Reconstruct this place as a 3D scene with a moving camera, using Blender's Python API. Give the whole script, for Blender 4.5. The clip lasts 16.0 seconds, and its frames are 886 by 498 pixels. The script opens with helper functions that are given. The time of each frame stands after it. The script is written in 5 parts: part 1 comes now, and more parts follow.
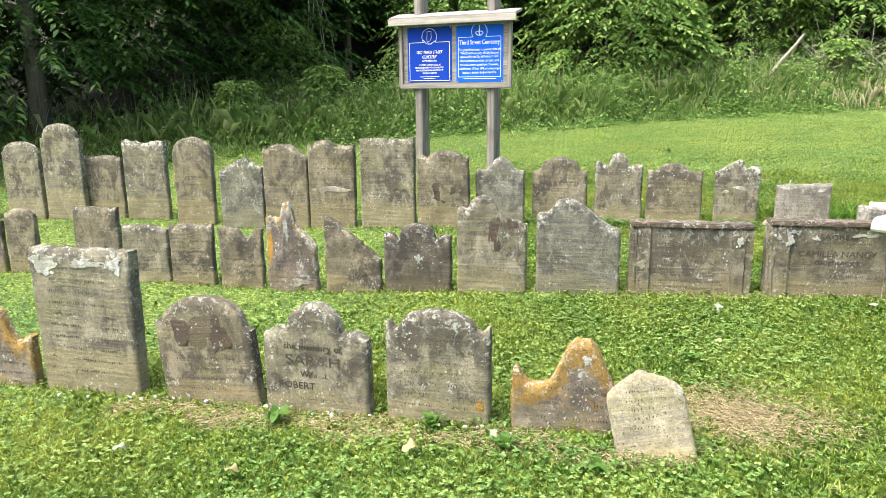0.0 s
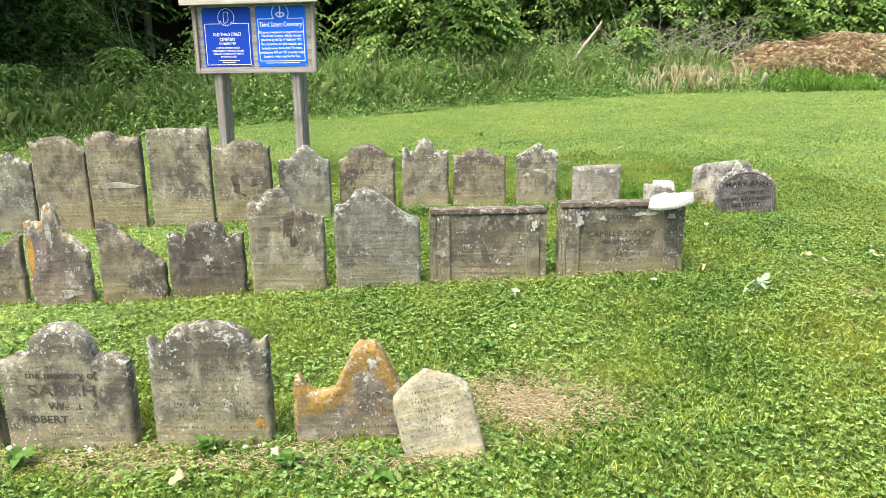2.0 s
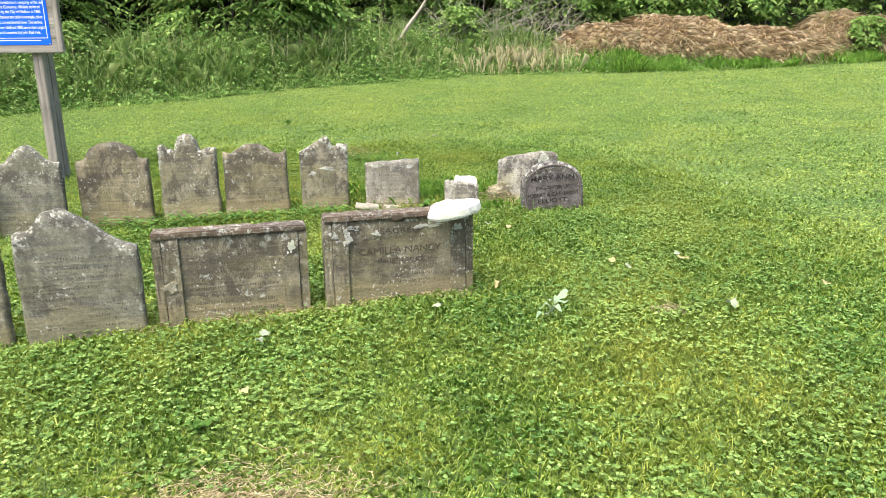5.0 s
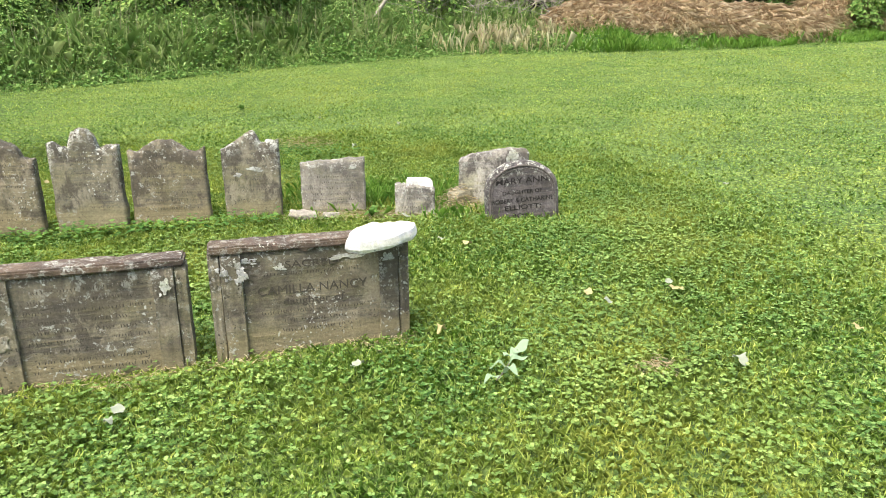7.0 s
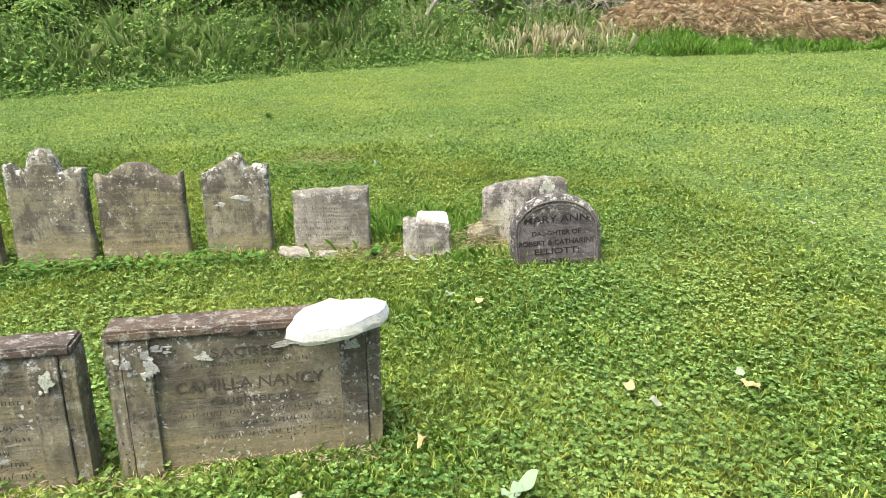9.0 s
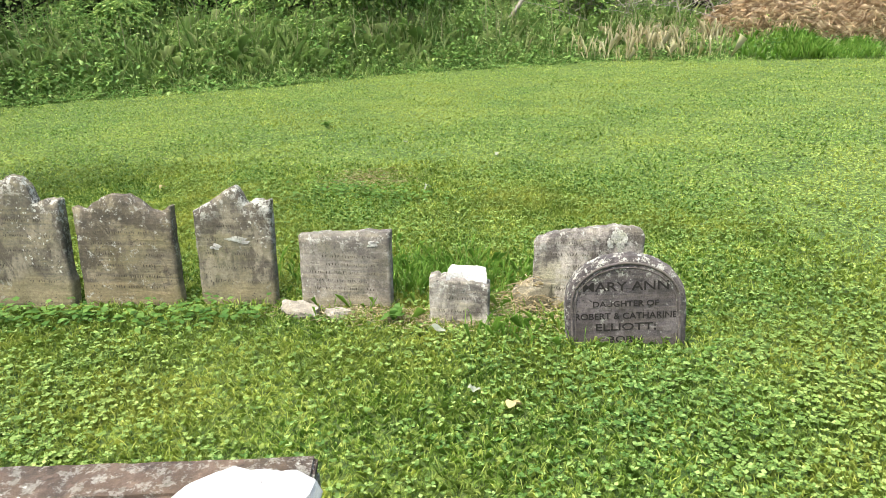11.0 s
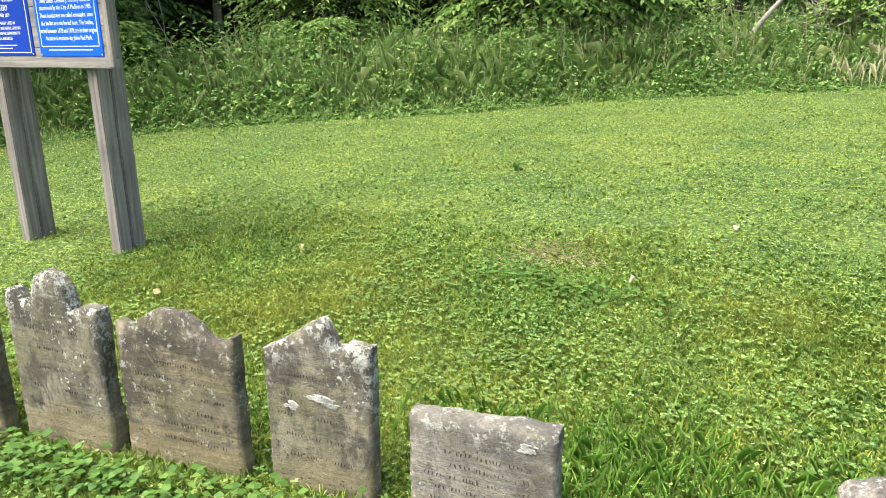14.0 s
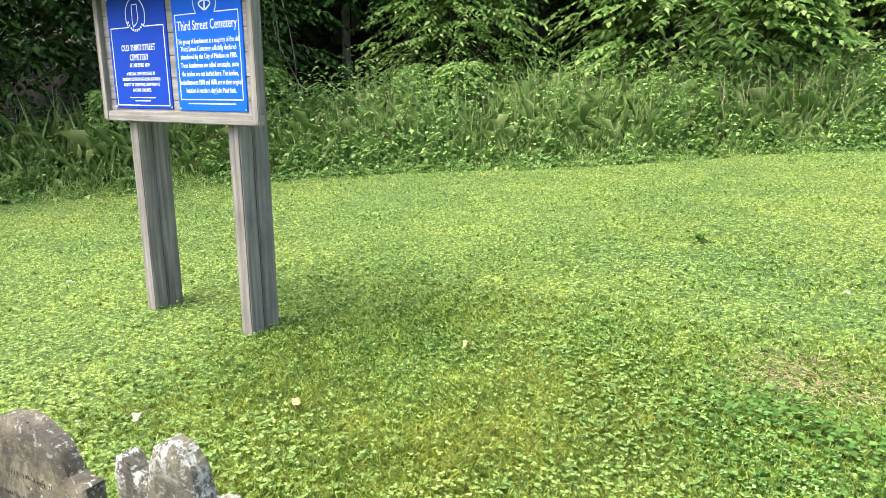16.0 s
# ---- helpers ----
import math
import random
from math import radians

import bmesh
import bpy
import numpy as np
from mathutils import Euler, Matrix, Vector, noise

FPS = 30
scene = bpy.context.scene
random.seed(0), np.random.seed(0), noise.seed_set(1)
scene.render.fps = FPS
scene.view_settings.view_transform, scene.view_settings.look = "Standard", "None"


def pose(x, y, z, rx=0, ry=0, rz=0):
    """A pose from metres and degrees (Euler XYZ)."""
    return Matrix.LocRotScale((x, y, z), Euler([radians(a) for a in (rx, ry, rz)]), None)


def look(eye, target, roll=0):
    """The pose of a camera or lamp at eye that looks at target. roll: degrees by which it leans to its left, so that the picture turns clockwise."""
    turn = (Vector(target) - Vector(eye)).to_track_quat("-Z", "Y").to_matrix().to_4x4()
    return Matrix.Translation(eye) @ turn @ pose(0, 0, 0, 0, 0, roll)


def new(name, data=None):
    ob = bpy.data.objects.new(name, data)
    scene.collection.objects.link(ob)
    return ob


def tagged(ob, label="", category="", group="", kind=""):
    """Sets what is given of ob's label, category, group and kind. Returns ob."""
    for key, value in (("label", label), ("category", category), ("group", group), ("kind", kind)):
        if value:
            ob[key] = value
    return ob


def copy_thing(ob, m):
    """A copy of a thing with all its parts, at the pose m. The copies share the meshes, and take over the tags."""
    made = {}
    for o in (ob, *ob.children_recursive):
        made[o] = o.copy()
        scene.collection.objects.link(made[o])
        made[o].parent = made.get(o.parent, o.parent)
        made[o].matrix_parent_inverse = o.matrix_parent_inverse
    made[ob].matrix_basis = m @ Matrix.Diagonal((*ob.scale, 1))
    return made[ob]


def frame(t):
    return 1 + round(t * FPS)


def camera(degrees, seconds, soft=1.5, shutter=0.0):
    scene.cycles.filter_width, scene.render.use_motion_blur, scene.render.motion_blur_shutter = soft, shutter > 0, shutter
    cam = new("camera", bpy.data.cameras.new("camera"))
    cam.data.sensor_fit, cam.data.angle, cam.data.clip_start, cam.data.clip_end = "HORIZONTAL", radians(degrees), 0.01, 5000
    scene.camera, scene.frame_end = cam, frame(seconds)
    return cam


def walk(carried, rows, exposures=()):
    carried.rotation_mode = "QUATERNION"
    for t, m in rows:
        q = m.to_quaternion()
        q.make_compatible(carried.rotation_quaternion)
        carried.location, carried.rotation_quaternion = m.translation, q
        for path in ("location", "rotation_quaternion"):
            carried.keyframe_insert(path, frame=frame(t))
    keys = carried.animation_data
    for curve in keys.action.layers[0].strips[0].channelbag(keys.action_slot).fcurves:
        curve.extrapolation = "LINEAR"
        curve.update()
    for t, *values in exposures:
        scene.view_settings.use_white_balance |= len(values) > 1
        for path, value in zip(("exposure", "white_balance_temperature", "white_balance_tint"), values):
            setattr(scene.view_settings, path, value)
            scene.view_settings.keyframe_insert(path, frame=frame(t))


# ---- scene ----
cam = camera(64.2, 16.0, soft=0.7)
METRES, EYE, TILT, LEAN, TURN = 6.8, 1.5, 0.0, 0.0, 23.4
ROWS = [
    (0.0, 0.0, 0.0, 0.0, -0.12, -12.72, 0.51),
    (0.5, 0.0014, 0.0008, 0.0008, -3.93, -12.99, 0.53),
    (1.0, 0.0094, 0.0058, -0.0004, -7.51, -13.34, 0.51),
    (1.5, 0.0248, 0.0182, -0.0021, -10.95, -13.64, 0.49),
    (2.0, 0.0403, 0.028, -0.0001, -13.68, -14.01, 0.49),
    (2.5, 0.0534, 0.0374, -0.0007, -15.5, -14.24, 0.45),
    (3.0, 0.068, 0.0553, -0.0008, -17.04, -14.61, 0.42),
    (3.5, 0.0827, 0.0724, 0.0022, -19.34, -14.78, 0.36),
    (4.0, 0.1015, 0.0885, 0.0008, -22.53, -14.89, 0.31),
    (4.5, 0.1305, 0.1078, 0.0008, -25.11, -15.18, 0.36),
    (7.0, 0.2553, 0.2327, 0.0004, -26.58, -17.28, 0.22),
    (7.5, 0.2759, 0.2602, 0.0032, -26.0, -17.36, 0.21),
    (8.0, 0.2981, 0.2835, 0.0033, -25.2, -17.34, 0.22),
    (8.5, 0.3232, 0.3063, 0.0054, -23.95, -17.3, 0.24),
    (9.0, 0.3425, 0.3316, 0.0033, -21.7, -17.2, 0.22),
    (11.5, 0.4414, 0.474, 0.0104, -12.64, -17.32, 0.28),
    (12.0, 0.4586, 0.507, 0.012, -10.62, -17.32, 0.28),
    (12.5, 0.4714, 0.5384, 0.0141, -7.08, -17.16, 0.3),
    (13.0, 0.4725, 0.5759, 0.0146, -3.15, -17.04, 0.28),
    (13.5, 0.468, 0.6142, 0.0185, -0.25, -16.8, 0.32),
    (14.0, 0.4662, 0.6558, 0.0219, 2.45, -16.11, 0.36),
    (14.5, 0.4549, 0.6909, 0.0259, 5.85, -14.91, 0.38),
    (15.0, 0.4335, 0.7246, 0.0283, 8.76, -13.99, 0.34),
    (15.5, 0.4096, 0.7569, 0.029, 10.27, -13.45, 0.31),
    (16.0, 0.3853, 0.7872, 0.0332, 11.03, -12.97, 0.31),
]
walk(cam, [(t, pose(0, 0, EYE, TILT, LEAN, TURN) @ pose(METRES * x, METRES * y, METRES * z, 90 + pitch, roll, yaw)) for t, x, y, z, yaw, pitch, roll in ROWS],
     exposures=[(0.0, 1.60, 6450, 8.5), (3.0, 1.54, 6450, 8.5), (8.0, 1.34, 6450, 8.5), (12.5, 1.39, 6450, 8.5), (14.5, 1.57, 6400, 9.0), (16.0, 1.74, 6250, 10.5)])

# ---- light: a bright, thinly veiled sky with a soft high sun ----
world = bpy.data.worlds.new("sky")
scene.world = world
world.use_nodes = True
sky = world.node_tree.nodes.new("ShaderNodeTexSky")
sky.sky_type, sky.sun_disc = "NISHITA", False
sky.sun_elevation, sky.sun_rotation = radians(62), radians(222)
sky.dust_density, sky.ozone_density = 6.0, 1.0
background = world.node_tree.nodes["Background"]
background.inputs["Strength"].default_value = 0.15
world.node_tree.links.new(sky.outputs["Color"], background.inputs["Color"])
sun_data = bpy.data.lights.new("sun", "SUN")
sun_data.energy, sun_data.angle, sun_data.color = 1.9, radians(42), (1.0, 0.95, 0.87)
sun = new("sun", sun_data)
sun.matrix_world = look((0, 0, 30), (7.5, 8.3, 9.0))


# ---- materials ----
class Nodes:
    """A small builder for one node material."""

    def __init__(self, name, rough=0.8):
        self.mat = bpy.data.materials.new(name)
        self.mat.use_nodes = True
        self.tree = self.mat.node_tree
        self.bsdf = self.tree.nodes["Principled BSDF"]
        self.bsdf.inputs["Roughness"].default_value = rough
        self.coord = self.tree.nodes.new("ShaderNodeTexCoord").outputs["Object"]

    def node(self, kind, **values):
        n = self.tree.nodes.new(kind)
        for key, value in values.items():
            self.put(n.inputs[key.replace("_", " ")], value)
        return n

    def put(self, socket, value):
        if isinstance(value, bpy.types.NodeSocket):
            self.tree.links.new(value, socket)
        else:
            socket.default_value = value

    def spread(self, amount=7.0):
        """Object coordinates, shifted by a random amount for each object."""
        info = self.node("ShaderNodeObjectInfo")
        add = self.tree.nodes.new("ShaderNodeVectorMath")
        self.tree.links.new(self.coord, add.inputs[0])
        mul = self.tree.nodes.new("ShaderNodeMath")
        mul.operation = "MULTIPLY"
        self.tree.links.new(info.outputs["Random"], mul.inputs[0])
        mul.inputs[1].default_value = amount
        self.tree.links.new(mul.outputs[0], add.inputs[1])
        return add.outputs[0]

    def scaled(self, vector, x, y, z):
        m = self.tree.nodes.new("ShaderNodeMapping")
        self.tree.links.new(vector, m.inputs["Vector"])
        m.inputs["Scale"].default_value = (x, y, z)
        return m.outputs[0]

    def noise(self, vector, scale, detail=4.0, rough=0.55, distortion=0.0):
        return self.node("ShaderNodeTexNoise", Vector=vector, Scale=scale, Detail=detail, Roughness=rough, Distortion=distortion).outputs["Fac"]

    def ramp(self, value, *stops):
        r = self.tree.nodes.new("ShaderNodeValToRGB")
        self.tree.links.new(value, r.inputs[0])
        els = r.color_ramp.elements
        while len(els) < len(stops):
            els.new(0.5)
        for e, (at, c) in zip(els, stops):
            e.position = at
            e.color = (c, c, c, 1) if isinstance(c, (int, float)) else (*c, 1)
        return r.outputs[0]

    def mix(self, fac, a, b, blend="MIX"):
        m = self.tree.nodes.new("ShaderNodeMix")
        m.data_type, m.blend_type = "RGBA", blend
        self.put(m.inputs[0], fac)
        for s, v in ((m.inputs[6], a), (m.inputs[7], b)):
            self.put(s, (*v, 1) if isinstance(v, tuple) and len(v) == 3 else v)
        return m.outputs[2]

    def math(self, op, a, b):
        m = self.tree.nodes.new("ShaderNodeMath")
        m.operation = op
        self.put(m.inputs[0], a), self.put(m.inputs[1], b)
        return m.outputs[0]

    def bump(self, height, strength=0.4, distance=0.01):
        n = self.node("ShaderNodeBump", Strength=strength, Distance=distance, Height=height)
        self.tree.links.new(n.outputs[0], self.bsdf.inputs["Normal"])

    def done(self, colour):
        self.put(self.bsdf.inputs["Base Color"], (*colour, 1) if isinstance(colour, tuple) else colour)
        return self.mat


def stone_material(name, pale, dark, lichen=0.5, orange=0.0, stain=0.5, soiled=0.72):
    """Weathered stone: mottle, bedding bands, black stain, grey-white and orange lichen."""
    n = Nodes(name, 0.92)
    v = n.spread(9.0)
    pale, dark = tuple(c * k for c, k in zip(pale, (0.92, 0.88, 0.78))), tuple(c * k for c, k in zip(dark, (1.0, 0.97, 0.90)))
    mottle = n.noise(v, 6.0, 8, 0.68, 0.4)
    col = n.mix(n.ramp(mottle, (0.36, 0.0), (0.64, 1.0)), dark, pale)
    bands = n.noise(n.scaled(v, 1.5, 1.5, 30.0), 1.6, 4, 0.6)
    col = n.mix(n.ramp(bands, (0.45, 0.0), (0.66, 0.55)), col, tuple(min(1.0, c * k) for c, k in zip(pale, (1.25, 1.22, 1.0))))
    olive = n.noise(n.scaled(v, 1.0, 1.0, 2.0), 2.2, 5, 0.65)
    col = n.mix(n.ramp(olive, (0.48, 0.0), (0.66, 0.5)), col, tuple(c * k for c, k in zip(pale, (0.80, 0.84, 0.52))))
    streak = n.noise(n.scaled(v, 9.0, 9.0, 1.8), 1.4, 6, 0.7)
    col = n.mix(n.math("MULTIPLY", n.ramp(streak, (0.50, 0.0), (0.66, 1.0)), 0.8 * stain), col, tuple(c * 0.55 for c in dark))
    cloud = n.noise(v, 3.4, 7, 0.7, 0.5)
    col = n.mix(n.math("MULTIPLY", n.ramp(cloud, (0.50, 0.0), (0.57, 1.0)), stain), col, (0.050, 0.042, 0.036))
    wash = n.noise(n.scaled(v, 1.6, 1.6, 1.0), 4.3, 7, 0.72, 0.3)
    col = n.mix(n.ramp(wash, (0.52, 0.0), (0.60, 0.6)), col, tuple(min(0.9, c * 1.4) for c in pale))
    crown = n.node("ShaderNodeAttribute")
    crown.attribute_name = "crown"
    rim = n.node("ShaderNodeAttribute")
    rim.attribute_name = "rim"
    soot = n.math("MULTIPLY", n.ramp(rim.outputs["Fac"], (0.0, 0.0), (0.75, 1.0)), n.ramp(n.noise(v, 7.0, 6, 0.7, 0.4), (0.40, 0.0), (0.60, 1.0)))
    col = n.mix(n.math("MULTIPLY", soot, min(0.85, stain + 0.1)), col, tuple(c * 0.55 for c in dark))
    tide = n.math("ADD", crown.outputs["Fac"], n.math("MULTIPLY", n.noise(n.scaled(v, 3.0, 3.0, 8.0), 1.0, 4, 0.6), 0.28))
    buried = n.mix(n.ramp(bands, (0.35, 0.0), (0.65, 1.0)), tuple(c * k for c, k in zip(pale, (0.82, 0.80, 0.60))), tuple(c * k for c, k in zip(pale, (1.25, 1.18, 0.92))))
    col = n.mix(n.math("MULTIPLY", n.ramp(tide, (0.50, 1.0), (0.57, 0.0)), soiled), col, buried)
    pores = n.noise(v, 70.0, 6, 0.8)
    grain = n.noise(v, 190.0, 3, 0.7)
    col = n.mix(0.38, col, n.ramp(pores, (0.34, 0.15), (0.5, 0.5), (0.66, 0.88)), "OVERLAY")
    if orange:
        o = n.math("ADD", n.noise(v, 11.0, 8, 0.78, 0.3), n.math("MULTIPLY", rim.outputs["Fac"], 0.30))
        col = n.mix(n.ramp(o, (0.72 - 0.3 * orange, 0.0), (0.84 - 0.3 * orange, 0.92)), col, n.mix(n.ramp(pores, (0.3, 0.0), (0.7, 1.0)), (0.13, 0.072, 0.014), (0.40, 0.25, 0.055)))
    crust = n.math("MULTIPLY", n.ramp(rim.outputs["Fac"], (0.30, 0.0), (0.90, 1.0)), n.ramp(n.noise(v, 26.0, 7, 0.78), (0.61 - 0.17 * lichen, 0.0), (0.64 - 0.16 * lichen, 1.0)))
    col = n.mix(n.math("MULTIPLY", crust, min(0.95, 0.4 + lichen)), col, n.mix(n.ramp(pores, (0.3, 0.0), (0.7, 1.0)), (0.15, 0.155, 0.12), (0.66, 0.67, 0.60)))
    blot = n.noise(v, 24.0, 7, 0.8, 0.3)
    where = n.noise(v, 2.9, 3, 0.55)
    spot = n.math("MULTIPLY", n.ramp(blot, (0.62 - 0.09 * lichen, 0.0), (0.645 - 0.09 * lichen, 0.95)), n.ramp(where, (0.47, 0.0), (0.56, 0.95)))
    col = n.mix(spot, col, n.mix(pores, (0.20, 0.205, 0.165), (0.60, 0.61, 0.55)))
    warp = n.node("ShaderNodeTexNoise", Vector=v, Scale=30.0, Detail=4.0)
    bent = n.tree.nodes.new("ShaderNodeVectorMath")
    bent.operation = "MULTIPLY_ADD"
    n.tree.links.new(warp.outputs["Color"], bent.inputs[0])
    bent.inputs[1].default_value = (0.05, 0.05, 0.05)
    n.tree.links.new(v, bent.inputs[2])
    fleck = n.node("ShaderNodeTexVoronoi", Vector=bent.outputs[0], Scale=44.0)
    pick = n.math("MULTIPLY", n.ramp(fleck.outputs["Distance"], (0.20, 1.0), (0.27, 0.0)), n.ramp(n.noise(v, 5.0, 4, 0.6), (0.55, 0.0), (0.61, 1.0)))
    col = n.mix(n.math("MULTIPLY", pick, min(0.9, 0.35 + lichen)), col, (0.52, 0.53, 0.47))
    pit = n.node("ShaderNodeTexVoronoi", Vector=bent.outputs[0], Scale=58.0)
    hole = n.math("MULTIPLY", n.ramp(pit.outputs["Distance"], (0.16, 1.0), (0.24, 0.0)), n.ramp(n.noise(v, 7.0, 3), (0.49, 0.0), (0.57, 0.8)))
    col = n.mix(hole, col, tuple(c * 0.4 for c in dark))
    rough = n.math("ADD", n.math("ADD", n.math("MULTIPLY", pores, 0.5), n.math("MULTIPLY", grain, 0.15)), n.math("ADD", mottle, n.math("MULTIPLY", bands, 0.5)))
    n.bump(n.math("SUBTRACT", rough, n.math("MULTIPLY", hole, 0.5)), 0.9, 0.014)
    return n.done(col)


def leaf_material(name, a, b, c, patch=None, glow=0.35, mottle=None):
    """Foliage: colour by leaf and by patch, thin enough to let some light through."""
    n = Nodes(name, 0.55)
    island = n.node("ShaderNodeNewGeometry").outputs["Random Per Island"]
    col = n.ramp(island, (0.0, a), (0.55, b), (1.0, c))
    if patch:
        at, colour, amount = patch
        big = n.noise(n.coord, at, 5, 0.6)
        col = n.mix(n.ramp(big, (0.42, 0.0), (0.68, amount)), col, colour)
    if mottle:
        at, low, high = mottle
        col = n.mix(1.0, col, n.ramp(n.noise(n.coord, at, 6, 0.65, 0.4), (0.36, low), (0.62, high)), "MULTIPLY")
    n.put(n.bsdf.inputs["Base Color"], col)
    thin = n.node("ShaderNodeBsdfTranslucent", Color=col)
    both = n.node("ShaderNodeMixShader", Fac=glow)
    n.tree.links.new(n.bsdf.outputs[0], both.inputs[1])
    n.tree.links.new(thin.outputs[0], both.inputs[2])
    n.tree.links.new(both.outputs[0], n.tree.nodes["Material Output"].inputs["Surface"])
    n.bsdf.inputs["Specular IOR Level"].default_value = 0.25
    return n.mat


def wood_material(name, pale, dark, along="z"):
    n = Nodes(name, 0.85)
    v = n.spread(5.0)
    s = {"z": (38.0, 38.0, 1.6), "x": (1.6, 38.0, 38.0)}[along]
    grain = n.noise(n.scaled(v, *s), 1.0, 6, 0.65, 0.3)
    col = n.mix(n.ramp(grain, (0.3, 0.0), (0.68, 1.0)), dark, pale)
    blotch = n.noise(v, 3.0, 4, 0.6)
    col = n.mix(n.ramp(blotch, (0.45, 0.0), (0.75, 0.5)), col, tuple(c * 0.6 for c in dark))
    n.bump(grain, 0.6, 0.006)
    return n.done(col)


def plain_material(name, colour, rough=0.6, vary=0.12, scale=12.0, metal=0.0):
    n = Nodes(name, rough)
    n.bsdf.inputs["Metallic"].default_value = metal
    n.bsdf.inputs["Specular IOR Level"].default_value = 0.25
    v = n.spread(5.0)
    m = n.noise(v, scale, 5, 0.6)
    return n.done(n.mix(m, tuple(c * (1 - vary) for c in colour), tuple(min(1, c * (1 + vary)) for c in colour)))


def soil_material():
    """Turf seen between the blades: thatch, earth and moss, with shade painted between leaf-like cells."""
    n = Nodes("turf", 0.95)
    fine = n.noise(n.coord, 55.0, 5, 0.7)
    warp = n.node("ShaderNodeTexNoise", Vector=n.coord, Scale=35.0, Detail=3.0)
    bent = n.tree.nodes.new("ShaderNodeVectorMath")
    bent.operation = "MULTIPLY_ADD"
    n.tree.links.new(warp.outputs["Color"], bent.inputs[0])
    bent.inputs[1].default_value = (0.03, 0.03, 0.03)
    n.tree.links.new(n.coord, bent.inputs[2])
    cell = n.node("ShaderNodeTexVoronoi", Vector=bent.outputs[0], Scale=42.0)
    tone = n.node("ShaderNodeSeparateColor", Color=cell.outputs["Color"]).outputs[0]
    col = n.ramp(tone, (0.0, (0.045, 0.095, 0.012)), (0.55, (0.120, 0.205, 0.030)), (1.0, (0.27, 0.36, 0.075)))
    # gaps between the leaf-like cells coloured dark, standing in for their shade
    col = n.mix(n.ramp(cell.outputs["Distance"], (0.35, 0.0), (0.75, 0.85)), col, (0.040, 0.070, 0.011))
    mid = n.noise(n.scaled(n.coord, 0.6, 1.0, 1.0), 1.3, 7, 0.68, 0.3)
    col = n.mix(1.0, col, n.ramp(mid, (0.36, (0.72, 0.82, 0.78)), (0.64, (1.30, 1.16, 1.0))), "MULTIPLY")
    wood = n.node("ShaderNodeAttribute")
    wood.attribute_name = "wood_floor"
    # leaf litter of the wood floor, its colour darkened for the shade under the trees
    shaded_litter = n.mix(n.ramp(n.noise(n.coord, 9.0, 6, 0.7), (0.35, 0.0), (0.65, 1.0)), (0.022, 0.022, 0.010), (0.055, 0.055, 0.022))
    col = n.mix(wood.outputs["Fac"], col, shaded_litter)
    n.bump(n.math("SUBTRACT", fine, cell.outputs["Distance"]), 0.8, 0.02)
    return n.done(col)


GREY = stone_material("grey_sandstone", (0.260, 0.248, 0.198), (0.108, 0.103, 0.083), 0.40, 0.0, 0.7)
BROWN = stone_material("brown_sandstone", (0.236, 0.214, 0.165), (0.098, 0.088, 0.069), 0.28, 0.0, 0.7)
DARK = stone_material("dark_sandstone", (0.130, 0.117, 0.100), (0.054, 0.049, 0.044), 0.35, 0.0, 0.7)
RUSTY = stone_material("orange_lichened_sandstone", (0.240, 0.215, 0.190), (0.105, 0.092, 0.084), 0.4, 0.62, 0.4)
BLUISH = stone_material("blue_grey_sandstone", (0.205, 0.208, 0.187), (0.095, 0.097, 0.088), 0.45, 0.0, 0.55)
CRUSTED = stone_material("lichen_crusted_sandstone", (0.235, 0.223, 0.180), (0.096, 0.091, 0.075), 0.60, 0.0, 0.65)
CREAM = stone_material("pale_limestone", (0.36, 0.34, 0.27), (0.22, 0.205, 0.16), 0.2, 0.0, 0.25)
MARBLE = stone_material("stained_marble", (0.270, 0.264, 0.243), (0.080, 0.077, 0.071), 0.5, 0.0, 0.8)
SOOTY = stone_material("blackened_marble", (0.140, 0.130, 0.146), (0.052, 0.047, 0.053), 0.48, 0.0, 0.55, 0.2)
WHITE = stone_material("white_marble", (0.74, 0.77, 0.86), (0.56, 0.58, 0.64), 0.1, 0.0, 0.10, 0.0)
REDDISH = stone_material("reddish_sandstone", (0.140, 0.104, 0.085), (0.060, 0.045, 0.038), 0.5, 0.0, 0.5)
PURPLE = stone_material("purplish_sandstone", (0.215, 0.185, 0.180), (0.100, 0.082, 0.080), 0.75, 0.16, 0.4)
ORANGE = stone_material("orange_lichen", (0.42, 0.25, 0.06), (0.22, 0.115, 0.025), 0.0, 0.0, 0.1, 0.0)
TABLE = stone_material("olive_brown_sandstone", (0.225, 0.208, 0.165), (0.090, 0.084, 0.066), 0.40, 0.0, 0.5)
FLAKED = stone_material("freshly_flaked_stone", (0.36, 0.35, 0.34), (0.19, 0.185, 0.175), 0.4, 0.0, 0.35, 0.2)
RUST = stone_material("rust_stained_stone", (0.098, 0.076, 0.066), (0.056, 0.043, 0.037), 0.1, 0.0, 0.3, 0.1)
TURF = soil_material()
GRASS = leaf_material("mown_grass", (0.070, 0.155, 0.020), (0.22, 0.35, 0.055), (0.56, 0.64, 0.20), (0.8, (0.44, 0.45, 0.10), 0.65), 0.35, (4.0, (0.56, 0.66, 0.58), (1.12, 1.08, 1.0)))
